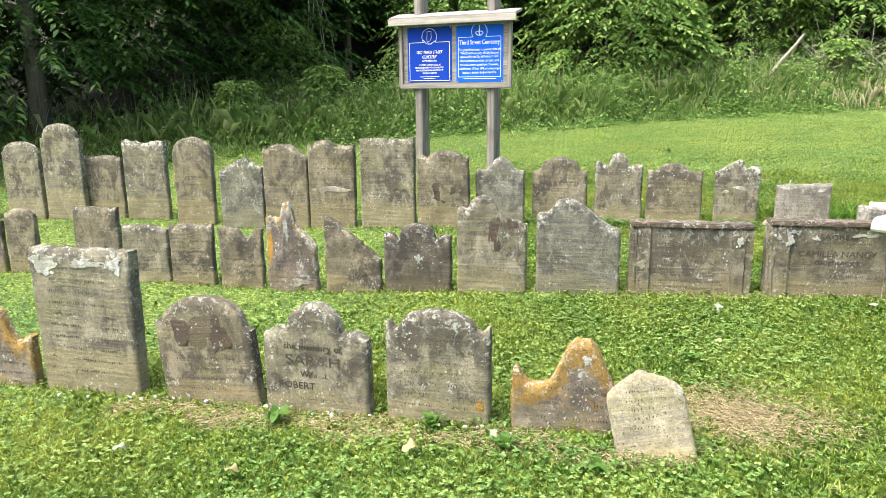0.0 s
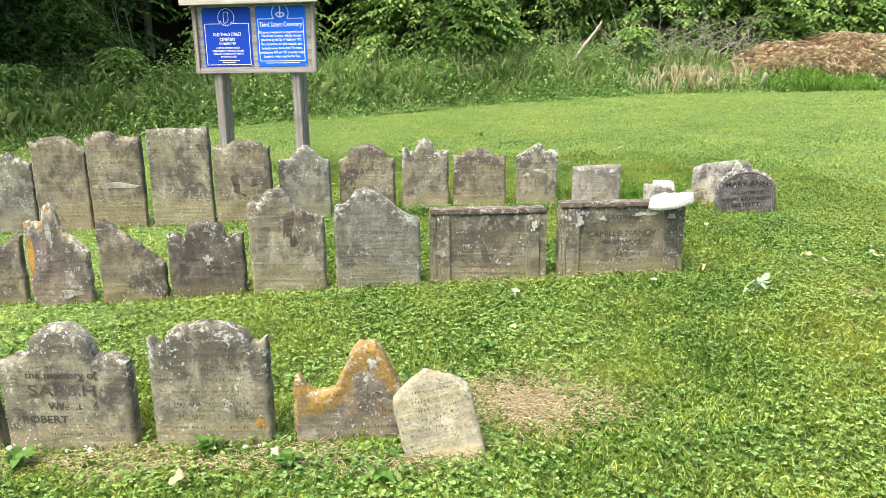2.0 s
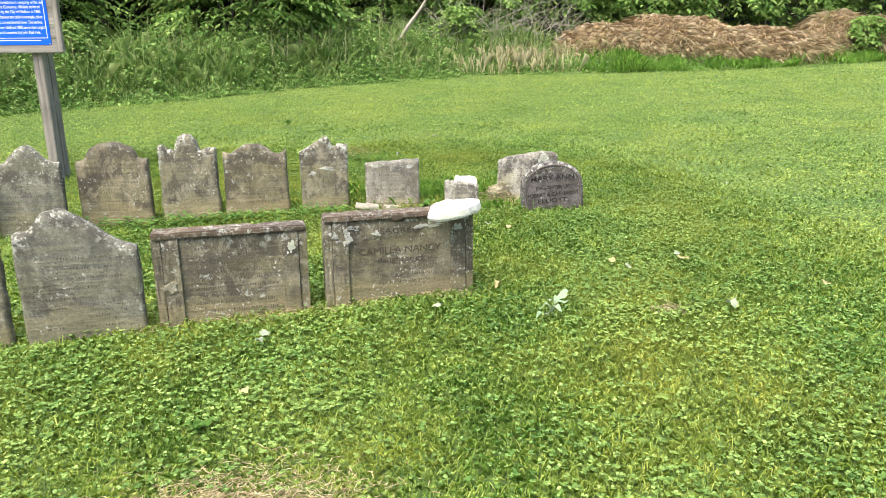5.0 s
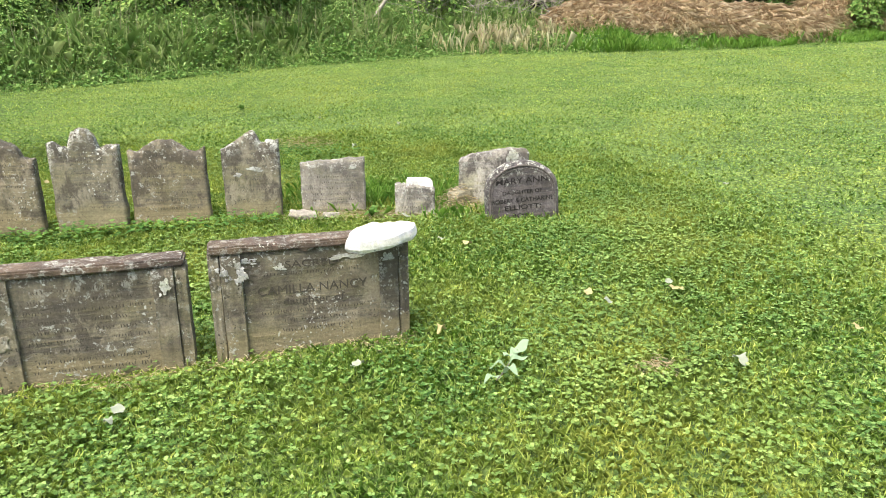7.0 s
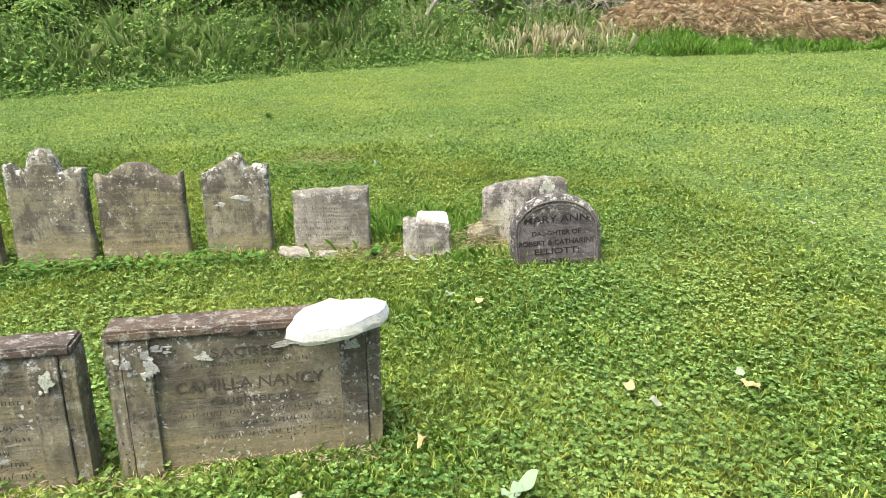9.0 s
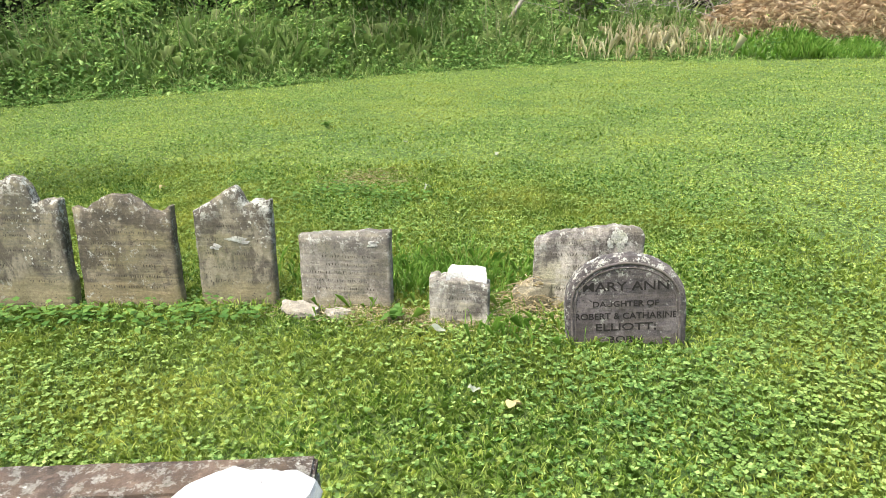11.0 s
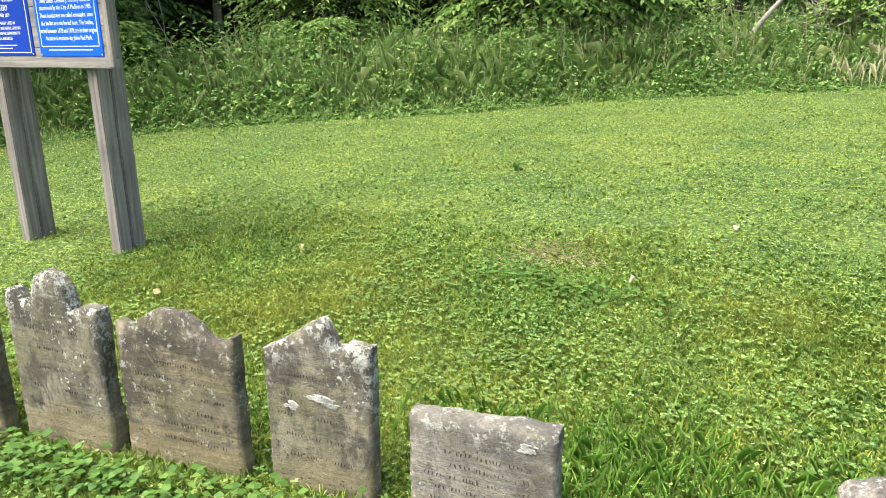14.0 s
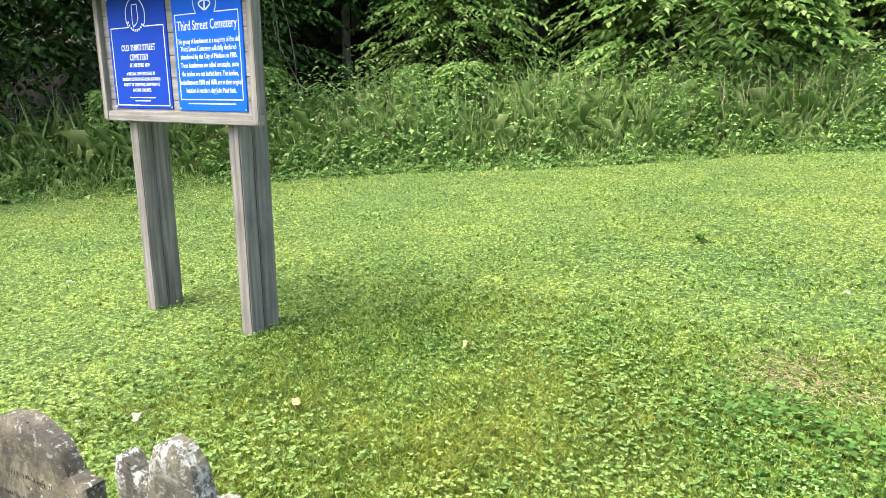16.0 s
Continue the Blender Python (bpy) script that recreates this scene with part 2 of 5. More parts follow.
CLOVER = leaf_material("clover", (0.055, 0.135, 0.028), (0.145, 0.265, 0.058), (0.37, 0.50, 0.17), (0.8, (0.32, 0.39, 0.10), 0.5), 0.32, (1.7, (0.62, 0.72, 0.66), (1.06, 1.05, 1.0)))
TALL = leaf_material("tall_grass", (0.14, 0.25, 0.065), (0.33, 0.46, 0.145), (0.60, 0.66, 0.33), (0.5, (0.26, 0.41, 0.11), 0.4), 0.5)
WEED = leaf_material("weed_leaves", (0.08, 0.18, 0.038), (0.18, 0.32, 0.08), (0.34, 0.47, 0.16), None, 0.43)
TREE = leaf_material("tree_leaves", (0.018, 0.056, 0.012), (0.045, 0.105, 0.022), (0.12, 0.215, 0.047), None, 0.36)
# lighter copy of the tree leaves: sunlit sprays put into the colour
LITTREE = leaf_material("lit_tree_leaves", (0.05, 0.115, 0.022), (0.115, 0.22, 0.045), (0.24, 0.36, 0.09), None, 0.42)
SHRUB = leaf_material("shrub_leaves", (0.09, 0.19, 0.04), (0.19, 0.32, 0.075), (0.36, 0.47, 0.14), None, 0.42)
LITTER = leaf_material("pale_fallen_leaves", (0.20, 0.24, 0.16), (0.28, 0.31, 0.23), (0.36, 0.36, 0.26), None, 0.2)
SPRIG = leaf_material("wilted_sprig", (0.18, 0.28, 0.16), (0.25, 0.35, 0.21), (0.33, 0.41, 0.27), None, 0.25)
YELLOWED = leaf_material("yellowed_leaves", (0.28, 0.25, 0.09), (0.37, 0.32, 0.15), (0.43, 0.38, 0.20), None, 0.2)
BRIGHT = leaf_material("bright_grass", (0.10, 0.22, 0.03), (0.18, 0.34, 0.05), (0.28, 0.44, 0.09))
STRAW = leaf_material("dead_straw", (0.40, 0.30, 0.19), (0.72, 0.59, 0.41), (0.90, 0.81, 0.63), None, 0.15)
THATCH = leaf_material("dry_clippings", (0.34, 0.27, 0.15), (0.52, 0.44, 0.27), (0.66, 0.58, 0.39), None, 0.15)
IVY = leaf_material("dark_weed_leaves", (0.05, 0.13, 0.022), (0.10, 0.21, 0.04), (0.17, 0.30, 0.065))
PALESTRAW = leaf_material("pale_dry_grass", (0.54, 0.47, 0.27), (0.68, 0.61, 0.39), (0.78, 0.72, 0.50), None, 0.2)
STALK = leaf_material("seed_stalks", (0.20, 0.22, 0.10), (0.32, 0.32, 0.17), (0.42, 0.40, 0.24), None, 0.2)
DOCK = leaf_material("broad_weed_leaves", (0.055, 0.135, 0.022), (0.085, 0.18, 0.03), (0.13, 0.24, 0.045))
PALEBARK = wood_material("pale_bark", (0.38, 0.34, 0.28), (0.18, 0.155, 0.125))
BARK = wood_material("bark", (0.16, 0.14, 0.11), (0.06, 0.052, 0.042))
DEADWOOD = wood_material("dead_branches", (0.40, 0.365, 0.31), (0.22, 0.195, 0.16))
POSTWOOD = wood_material("weathered_post_timber", (0.32, 0.295, 0.26), (0.115, 0.102, 0.088))
BOARDWOOD = wood_material("weathered_board_timber", (0.37, 0.35, 0.315), (0.15, 0.137, 0.12), "x")
PALEWOOD = wood_material("bleached_timber", (0.48, 0.455, 0.41), (0.27, 0.25, 0.215), "x")
BLUE = plain_material("blue_enamel", (0.0, 0.040, 0.36), 0.7, 0.1, 4.0)
BLUE_LIGHT = plain_material("bright_blue_enamel", (0.0, 0.105, 0.66), 0.65, 0.1, 4.0)
LETTER = plain_material("white_lettering", (0.82, 0.84, 0.86), 0.5, 0.05)
# dark colour for letters: stands in for the shade inside the cuts
CARVED_SHADE = plain_material("carved_lettering_shade", (0.062, 0.055, 0.042), 0.95, 0.25, 60.0)
WARM = stone_material("warm_grey_stone", (0.300, 0.290, 0.275), (0.165, 0.158, 0.150), 0.35, 0.0, 0.5)
WASHED = stone_material("washed_marble", (0.46, 0.45, 0.44), (0.17, 0.16, 0.155), 0.4, 0.0, 0.8, 0.4)
LICHEN = stone_material("pale_lichen", (0.50, 0.53, 0.56), (0.24, 0.25, 0.25), 0.2, 0.0, 0.25, 0.0)
# darker still, for the shaded cuts of the marble lettering
CUT_SHADE = plain_material("shaded_cut_lettering", (0.022, 0.020, 0.018), 0.95, 0.25, 60.0)
STEEL = plain_material("screw_steel", (0.55, 0.55, 0.55), 0.4, 0.1, 20.0, 1.0)


# ---- building helpers ----
def slope(x, y):
    """Height of the lawn: a gentle rise away from the street and to the east."""
    x, y = np.asarray(x, float), np.asarray(y, float)
    xs, ys = 40 * np.tanh(x / 40), 60 * np.tanh(y / 60)
    z = -0.143 + 0.0213 * xs + 0.0575 * ys
    z = z + 0.012 * np.sin(1.7 * x + 0.6) * np.sin(1.3 * y) + 0.02 * np.sin(0.5 * x + 0.31 * y)
    z = z - 0.075 * np.exp(-((x + 3.6) ** 2 / 6 + (y - 8.8) ** 2 / 5))
    over = np.clip(y - verge(x), 0, 80)
    return z + 0.55 * np.clip(over / 2.5, 0, 1) + 0.04 * np.clip(over - 2.5, 0, 30) + 0.32 * np.clip(over - 7, 0, 55)


def verge(x):
    """Line at which the mown lawn ends."""
    return np.interp(x, [-30, -14, -9.4, -8.3, -6.5, -4.6, -3.3, -1.5, 0.8, 2.7, 5.5, 8.5, 13, 30],
                     [2.0, 7.5, 10.5, 11.9, 13.3, 14.35, 15.2, 16.9, 18.0, 18.3, 17.9, 18.4, 19.6, 22.0])


def height(x, y):
    return float(slope(x, y))


def mesh_of(name, verts, faces):
    """A mesh from numpy arrays of vertices and of triangles or quads."""
    me = bpy.data.meshes.new(name)
    verts, faces = np.asarray(verts, np.float32), np.asarray(faces, np.int32)
    me.vertices.add(len(verts))
    me.vertices.foreach_set("co", verts.ravel())
    k = faces.shape[1]
    me.loops.add(faces.size)
    me.loops.foreach_set("vertex_index", faces.ravel())
    me.polygons.add(len(faces))
    me.polygons.foreach_set("loop_start", np.arange(len(faces), dtype=np.int32) * k)
    me.update(calc_edges=True)
    return me


def part(name, data, material, parent=None, label=""):
    """One mesh object from a bmesh or a mesh, under its thing."""
    if isinstance(data, bmesh.types.BMesh):
        me = bpy.data.meshes.new(name)
        data.to_mesh(me)
        data.free()
    else:
        me = data
    me.materials.clear()
    me.materials.append(material)
    ob = new(name, me)
    ob.parent = parent
    if label:
        ob["label"] = label
    return ob


def block(sx, sy, sz, at=(0, 0, 0), bevel=0.004, turn=None):
    """A bevelled box with its base centre at a point."""
    bm = bmesh.new()
    bmesh.ops.create_cube(bm, size=1)
    bmesh.ops.scale(bm, vec=(sx, sy, sz), verts=bm.verts)
    if bevel:
        bmesh.ops.bevel(bm, geom=bm.edges[:], offset=bevel, segments=2, affect="EDGES")
    bmesh.ops.translate(bm, vec=(0, 0, sz / 2), verts=bm.verts)
    if turn is not None:
        bmesh.ops.transform(bm, matrix=turn, verts=bm.verts)
    bmesh.ops.translate(bm, vec=at, verts=bm.verts)
    return bm


def unit(v):
    return v / np.maximum(np.linalg.norm(v, axis=1, keepdims=True), 1e-9)


def kites(base, way, side, length, width, droop):
    """Many small folded leaves or blades: four points and two triangles each."""
    n = len(base)
    length, width, droop = (np.broadcast_to(np.asarray(q, float), n)[:, None] for q in (length, width, droop))
    mid = base + way * length * 0.5
    up = np.array([0, 0, 1.0])
    verts = np.stack([base, mid + side * width / 2 + up * droop * length * 0.12, base + way * length - up * droop * length, mid - side * width / 2 + up * droop * length * 0.12], 1).reshape(-1, 3)
    i = 4 * np.arange(n)[:, None]
    faces = np.concatenate([i + [[0, 1, 2]], i + [[0, 2, 3]]], 1).reshape(-1, 3)
    return verts, faces


def joined(*pieces):
    vs, fs, at = [], [], 0
    for v, f in pieces:
        vs.append(v), fs.append(f + at)
        at += len(v)
    return np.concatenate(vs), np.concatenate(fs)


def tube(points, radii, sides=8):
    """A tapered round limb along points."""
    p, r = np.asarray(points, float), np.asarray(radii, float)
    d = unit(np.gradient(p, axis=0))
    ref = np.where(np.abs(d[:, 2:3]) > 0.9, [[1.0, 0, 0]], [[0, 0, 1.0]])
    s = unit(np.cross(d, ref))
    u = np.cross(s, d)
    a = np.linspace(0, 2 * np.pi, sides, endpoint=False)
    ring = p[:, None] + r[:, None, None] * (np.cos(a)[None, :, None] * s[:, None] + np.sin(a)[None, :, None] * u[:, None])
    k = np.arange(sides)
    rows = sides * np.arange(len(p) - 1)[:, None]
    q = np.stack([rows + k, rows + (k + 1) % sides, rows + sides + (k + 1) % sides, rows + sides + k], -1).reshape(-1, 4)
    return ring.reshape(-1, 3), np.concatenate([q[:, [0, 1, 2]], q[:, [0, 2, 3]]])


# ---- ground ----
def build_ground():
    def steps(near0, near1, step, far):
        mid = np.arange(near0, near1, step)
        out = np.cumsum(step * 1.25 ** np.arange(1, 40))
        out = out[out < far]
        return np.concatenate([near0 - out[::-1], mid, mid[-1] + out])
    xs, ys = steps(-16, 16, 0.3, 400), steps(-2, 30, 0.3, 400)
    X, Y = np.meshgrid(xs, ys)
    v = np.stack([X, Y, slope(X, Y)], -1).reshape(-1, 3)
    w, h = len(xs), len(ys)
    i = (np.arange(h - 1)[:, None] * w + np.arange(w - 1)).reshape(-1, 1)
    me = mesh_of("ground", v, i + [[0, 1, w + 1, w]])
    me.polygons.foreach_set("use_smooth", np.ones(len(me.polygons), bool))
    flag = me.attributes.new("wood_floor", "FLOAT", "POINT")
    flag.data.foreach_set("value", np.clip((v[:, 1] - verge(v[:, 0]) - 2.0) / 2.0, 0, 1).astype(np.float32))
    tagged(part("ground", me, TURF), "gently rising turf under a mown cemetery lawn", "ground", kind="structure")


build_ground()


# ---- headstones ----
def top_drop(u, terms):
    """How far the top edge lies under the stone's full height, across u = -1 .. 1."""
    d = np.zeros_like(u)
    for kind, *q in terms:
        if kind == "round":          # full arch: rise
            d += q[0] * (1 - np.sqrt(np.clip(1 - u * u, 0, 1)))
        elif kind == "basket":       # flat arch with round shoulders: rise
            d += q[0] * (1 - np.clip(1 - np.abs(u) ** 2.6, 0, 1) ** (1 / 2.6))
        elif kind == "segment":      # shallow arch: rise
            d += q[0] * u * u
        elif kind == "arch":         # central arch between shoulders: centre, half width, rise, cove depth
            c, s, rise, cove = q
            k = np.abs(u - c) / s
            d += np.where(k < 1, rise * (1 - np.sqrt(np.clip(1 - k * k, 0, 1))), rise)
            d += cove * np.exp(-((k - 1.18) / 0.16) ** 2)
        elif kind == "ogee":         # central arch running out in a curve: centre, half width, rise
            c, s, rise = q
            k = np.clip(np.abs(u - c) / s, 0, 1)
            d += rise * (k * k * (3 - 2 * k))
        elif kind == "gable":        # point: centre, rise at the edges
            c, rise = q
            d += rise * np.abs(u - c) / (1 + abs(c))
        elif kind == "bell":         # round crown on concave flanks: centre, spread, rise
            c, s, rise = q
            d += rise * (1 - np.exp(-np.abs((u - c) / s) ** 3.4))
        elif kind == "slope":        # broken edge: from, to, fall
            a, b, fall = q
            d += fall * np.clip((u - a) / (b - a), 0, 1)
        elif kind == "notch":        # bite: centre, half width, depth
            c, s, depth = q
            d += depth * np.exp(-((u - c) / s) ** 2)
    return d


def slab_mesh(w, h, thick, terms, rough=0.006, seed=1, taper=0.0):
    """A worn upright slab: grid faces front and back, chamfered round its edge."""
    nu, nv = 44, 18
    u = np.linspace(-1, 1, nu)
    tops = h - top_drop(u, terms)
    rng = np.random.default_rng(seed)
    chip = rng.normal(0, 1, nu)
    chip = 0.75 * np.convolve(chip, [0.2, 0.6, 0.2], "same")
    tops = tops + chip * rough - np.abs(rng.normal(0, 1, nu)) * rough * 0.3
    v = np.linspace(0, 1, nv)
    U, V = np.meshgrid(u, v, indexing="ij")
    edge = np.convolve(rng.normal(0, 1, nv + 4), [0.2, 0.6, 0.2], "same")[2:-2] * rough * 0.6
    X = U * (w / 2) * (1 + taper * V) + np.where(np.abs(U) > 0.99, np.sign(U) * edge[None, :], 0)
    Z = -0.14 + (tops[:, None] + 0.14) * V
    wave = 0.35 * rough * (np.sin(7 * U + 9 * V + seed) + np.sin(13 * V - 5 * U + 2 * seed)) + rng.normal(0, rough * 0.12, U.shape)
    rim = (np.abs(U) > 0.99) | (V > 0.99)
    inset = np.where(rim, 0.010, 0.0)
    front = np.stack([X, -thick / 2 + inset + wave * (~rim), Z], -1).reshape(-1, 3)
    back = np.stack([X, thick / 2 - inset - wave * (~rim), Z], -1).reshape(-1, 3)
    n = nu * nv
    i = (np.arange(nu - 1)[:, None] * nv + np.arange(nv - 1)).reshape(-1, 1)
    ff = i + [[0, nv, nv + 1, 1]]
    bf = i + [[0, 1, nv + 1, nv]] + n
    loop = np.concatenate([np.arange(nv), np.arange(1, nu) * nv + nv - 1, (nu - 1) * nv + np.arange(nv - 2, -1, -1)])
    side = np.stack([loop[:-1], loop[1:], loop[1:] + n, loop[:-1] + n], -1)
    me = mesh_of("slab", np.concatenate([front, back]), np.concatenate([ff, bf, side]))
    crown = me.attributes.new("crown", "FLOAT", "POINT")
    crown.data.foreach_set("value", np.tile(V.ravel(), 2).astype(np.float32))
    edge_at = np.minimum((1 - V) * h, (1 - np.abs(U)) * w / 2 * 1.3 + 0.16 * (1 - V))
    rim = me.attributes.new("rim", "FLOAT", "POINT")
    rim.data.foreach_set("value", np.tile(np.clip(1 - edge_at / 0.13, 0, 1).ravel(), 2).astype(np.float32))
    smooth = np.ones(len(ff) * 2 + len(side), bool)
    smooth[len(ff) * 2:] = False
    me.polygons.foreach_set("use_smooth", smooth)
    return me


def words(length, rng):
    """Widths of unreadable words that fill a line."""
    out, at = [], 0.0
    while at < length - 0.02:
        k = min(rng.uniform(0.03, 0.085), length - at)
        out.append((at, k))
        at += k + 0.014
    return out


def inscription(lines, w, y, seed):
    """Rows of dark marks for shaded cuts, one mesh: centre height, share of the width, letter height."""
    rng = np.random.default_rng(seed)
    bm = bmesh.new()
    for z, share, size in lines:
        span = w * share
        for at, k in words(span, rng):
            x = -span / 2 + at
            while k > 0.006:
                bit = min(k, rng.uniform(0.006, 0.014))
                tall = size * rng.uniform(0.55, 1.0)
                m = Matrix.Translation((x + bit / 2, y, z + rng.uniform(-0.002, 0.002))) @ Matrix.Rotation(rng.uniform(-0.4, 0.4), 4, "Y") @ Matrix.Diagonal((max(0.002, bit * 0.28), 0.0016, tall, 1))
                bmesh.ops.create_cube(bm, size=1, matrix=m)
                x += bit + 0.002
                k -= bit + 0.002
    return bm


def lettering(body, size, width=0.0, deep=0.0012, bold=0.0):
    """Letters as a mesh, upright and facing -y, centred on the origin, fitted to a width."""
    cu = bpy.data.curves.new("lettering", "FONT")
    cu.body, cu.size, cu.extrude, cu.offset, cu.resolution_u = body, size, deep, bold, 3
    cu.align_x, cu.align_y = "CENTER", "CENTER"
    ob = bpy.data.objects.new("lettering", cu)
    me = bpy.data.meshes.new_from_object(ob)
    bpy.data.objects.remove(ob)
    bpy.data.curves.remove(cu)
    if width:
        xs = [p.co.x for p in me.vertices]
        k = width / (max(xs) - min(xs))
        me.transform(Matrix.Diagonal((k, 1, 1, 1)))
    me.transform(Matrix.Rotation(radians(90), 4, "X"))
    return me


def placed(ob, x, y, z):
    ob.location = (x, y, z)
    return ob


BASES = []
ROWS_OF = {"front": "headstones in the front row", "middle": "headstones in the middle row", "back": "headstones in the back row"}


def headstone(row, x, y, yaw, w, h, thick, material, label, terms=(), lines=(), rough=0.006, lean=0.0, tilt=0.0, taper=0.0, dz=0.0):
    """One headstone: its slab and the worn inscription cut into it."""
    seed = int(abs(x) * 100 + abs(y) * 1000) % 9973
    thick = thick * 0.8
    BASES.append((x, y, yaw, w, thick))
    thing = new("headstone")
    thing.matrix_world = pose(x, y, height(x, y) + dz, tilt, lean, yaw)
    tagged(thing, label, "headstone", ROWS_OF[row])
    part("slab", slab_mesh(w, h, thick, terms, rough, seed, taper), material, thing)
    if lines:
        tagged(part("inscription", inscription(lines, w, -thick / 2 - 0.0005, seed), CARVED_SHADE, thing, "worn cut lettering too weathered to read"), kind="stuff")
    return thing


def rows_of_text(top, bottom, n, share=0.78, size=0.014):
    return [(top + (bottom - top) * k / max(1, n - 1), share * (0.8 + 0.2 * ((k * 7) % 3) / 2), size) for k in range(n)]


def patch(stone, name, material, x, z, w, h, y, seed, label):
    """A thin uneven scale or stain on a stone's face; lichen grows as a cluster of small crusts."""
    rng = np.random.default_rng(seed)
    bm = bmesh.new()
    crusts = [(0.0, 0.0, 1.0)]
    if name == "lichen_patch":
        crusts = [(*rng.normal(0, 0.42, 2), rng.uniform(0.14, 0.42)) for k in range(16)]
    n = 18
    a = np.linspace(0, 2 * np.pi, n, endpoint=False)
    for k, (cx, cz, size) in enumerate(crusts):
        r = 1 + 0.22 * np.sin(3 * a + seed + k) + 0.12 * np.sin(5 * a + 2 * seed + k) + rng.normal(0, 0.10, n)
        px, pz = x + cx * w / 2, z + cz * h / 2
        deep = 0.0018 + 0.00015 * k
        outer = [bm.verts.new((px + w / 2 * size * q * math.cos(t), y + 0.0008, pz + h / 2 * size * q * math.sin(t))) for t, q in zip(a, r)]
        inner = [bm.verts.new((px + w / 2 * size * q * 0.88 * math.cos(t), y - deep, pz + h / 2 * size * q * 0.88 * math.sin(t))) for t, q in zip(a, r)]
        for i in range(n):
            bm.faces.new((outer[i], outer[(i + 1) % n], inner[(i + 1) % n], inner[i]))
        bm.faces.new(inner)
    bmesh.ops.triangulate(bm, faces=[f for f in bm.faces if len(f.verts) > 4])
    if name == "lichen_patch":
        return tagged(part(name, bm, LICHEN, stone, label), kind="stuff")
    return part(name, bm, material, stone, label)


# front row
FRONT = "front"
headstone(FRONT, -3.78, 2.46, 8, 0.50, 0.45, 0.08, RUSTY, "rust-orange lichened sandstone headstone with sloping shoulders in the grass", [("bell", -0.05, 0.42, 0.19), ("notch", 0.92, 0.15, -0.05)], rows_of_text(0.26, 0.08, 4))
tall_stone = headstone(FRONT, -3.17, 2.56, 7, 0.62, 0.79, 0.11, GREY, "tall square-topped grey headstone crusted with lichen along its top", [], rows_of_text(0.62, 0.12, 9), 0.006, taper=0.03)
oval = headstone(FRONT, -2.42, 2.64, 7, 0.55, 0.56, 0.09, BROWN, "round-shouldered brown headstone with a dark carved oval", [("arch", 0.0, 0.86, 0.15, 0.0), ("notch", -0.98, 0.10, -0.03), ("notch", 0.98, 0.10, 0.03)], rows_of_text(0.24, 0.08, 4), 0.005, lean=-5)
bm = bmesh.new()
bmesh.ops.create_uvsphere(bm, u_segments=24, v_segments=10, radius=1, matrix=Matrix.Translation((-0.01, -0.033, 0.37)) @ Matrix.Diagonal((0.085, 0.008, 0.10, 1)))
part("carved_oval", bm, DARK, oval, "dark stained carved oval")
flaked = headstone(FRONT, -1.83, 2.70, 8, 0.54, 0.548, 0.09, GREY, "scroll-shouldered grey headstone with flaking upper face", [("arch", -0.02, 0.50, 0.125, 0.015), ("notch", -1.0, 0.16, 0.035), ("notch", 1.0, 0.16, 0.035)], [(0.30, 0.2, 0.02), (0.07, 0.7, 0.016)], 0.006)
for line, size, width, z in (("the memory of", 0.045, 0.30, 0.335), ("SARAH", 0.07, 0.28, 0.265), ("Wife of", 0.045, 0.14, 0.195), ("ROBERT", 0.05, 0.19, 0.135)):
    placed(part("cut_letters", lettering(line, size, width, 0.001), CARVED_SHADE, flaked), -0.01 if line != "ROBERT" else -0.1, -0.0378, z)
spotted = headstone(FRONT, -1.23, 2.78, 9, 0.49, 0.532, 0.09, GREY, "scroll-shouldered grey headstone with white lichen and cut lettering", [("arch", 0.0, 0.70, 0.075, 0.025), ("notch", 0.95, 0.10, -0.02), ("notch", -0.95, 0.10, -0.02)], rows_of_text(0.40, 0.08, 7, 0.8, 0.012), 0.006)
belled = headstone(FRONT, -0.62, 2.88, 11, 0.56, 0.42, 0.08, RUSTY, "bell-shaped headstone covered in orange lichen", [("bell", 0.10, 0.38, 0.21), ("notch", -0.93, 0.12, -0.07), ("notch", 0.95, 0.10, -0.03)], rows_of_text(0.2, 0.06, 3, 0.6), 0.007)
headstone(FRONT, -0.255, 2.78, 14, 0.315, 0.355, 0.055, CREAM, "pale limestone headstone leaning back, its base in dry clippings", [("gable", -0.05, 0.07), ("basket", 0.05)], rows_of_text(0.27, 0.12, 5, 0.6, 0.009), 0.005, lean=-12, tilt=-14)

# middle row
MID = "middle"
headstone(MID, -6.15, 4.03, 12, 0.36, 0.48, 0.07, BROWN, "small square brown headstone in the grass", [], rows_of_text(0.32, 0.1, 4), 0.008)
headstone(MID, -5.80, 4.12, 12, 0.30, 0.58, 0.07, BROWN, "narrow brown headstone with worn shoulders", [("arch", 0.05, 0.7, 0.05, 0.0)], rows_of_text(0.4, 0.1, 5), 0.008)
headstone(MID, -4.92, 4.15, 12, 0.41, 0.60, 0.07, BROWN, "square-topped brown headstone whitened along its top", [], rows_of_text(0.4, 0.1, 4), 0.008)
headstone(MID, -4.42, 4.18, 12, 0.40, 0.47, 0.07, GREY, "squat grey headstone with a crumbled top edge", [("slope", 0.3, 1.0, 0.03)], rows_of_text(0.34, 0.1, 4), 0.009)
headstone(MID, -3.98, 4.22, 12, 0.37, 0.49, 0.07, BROWN, "plain square brown headstone with flaking face", [("notch", -0.8, 0.15, 0.03)], rows_of_text(0.36, 0.1, 4), 0.006)
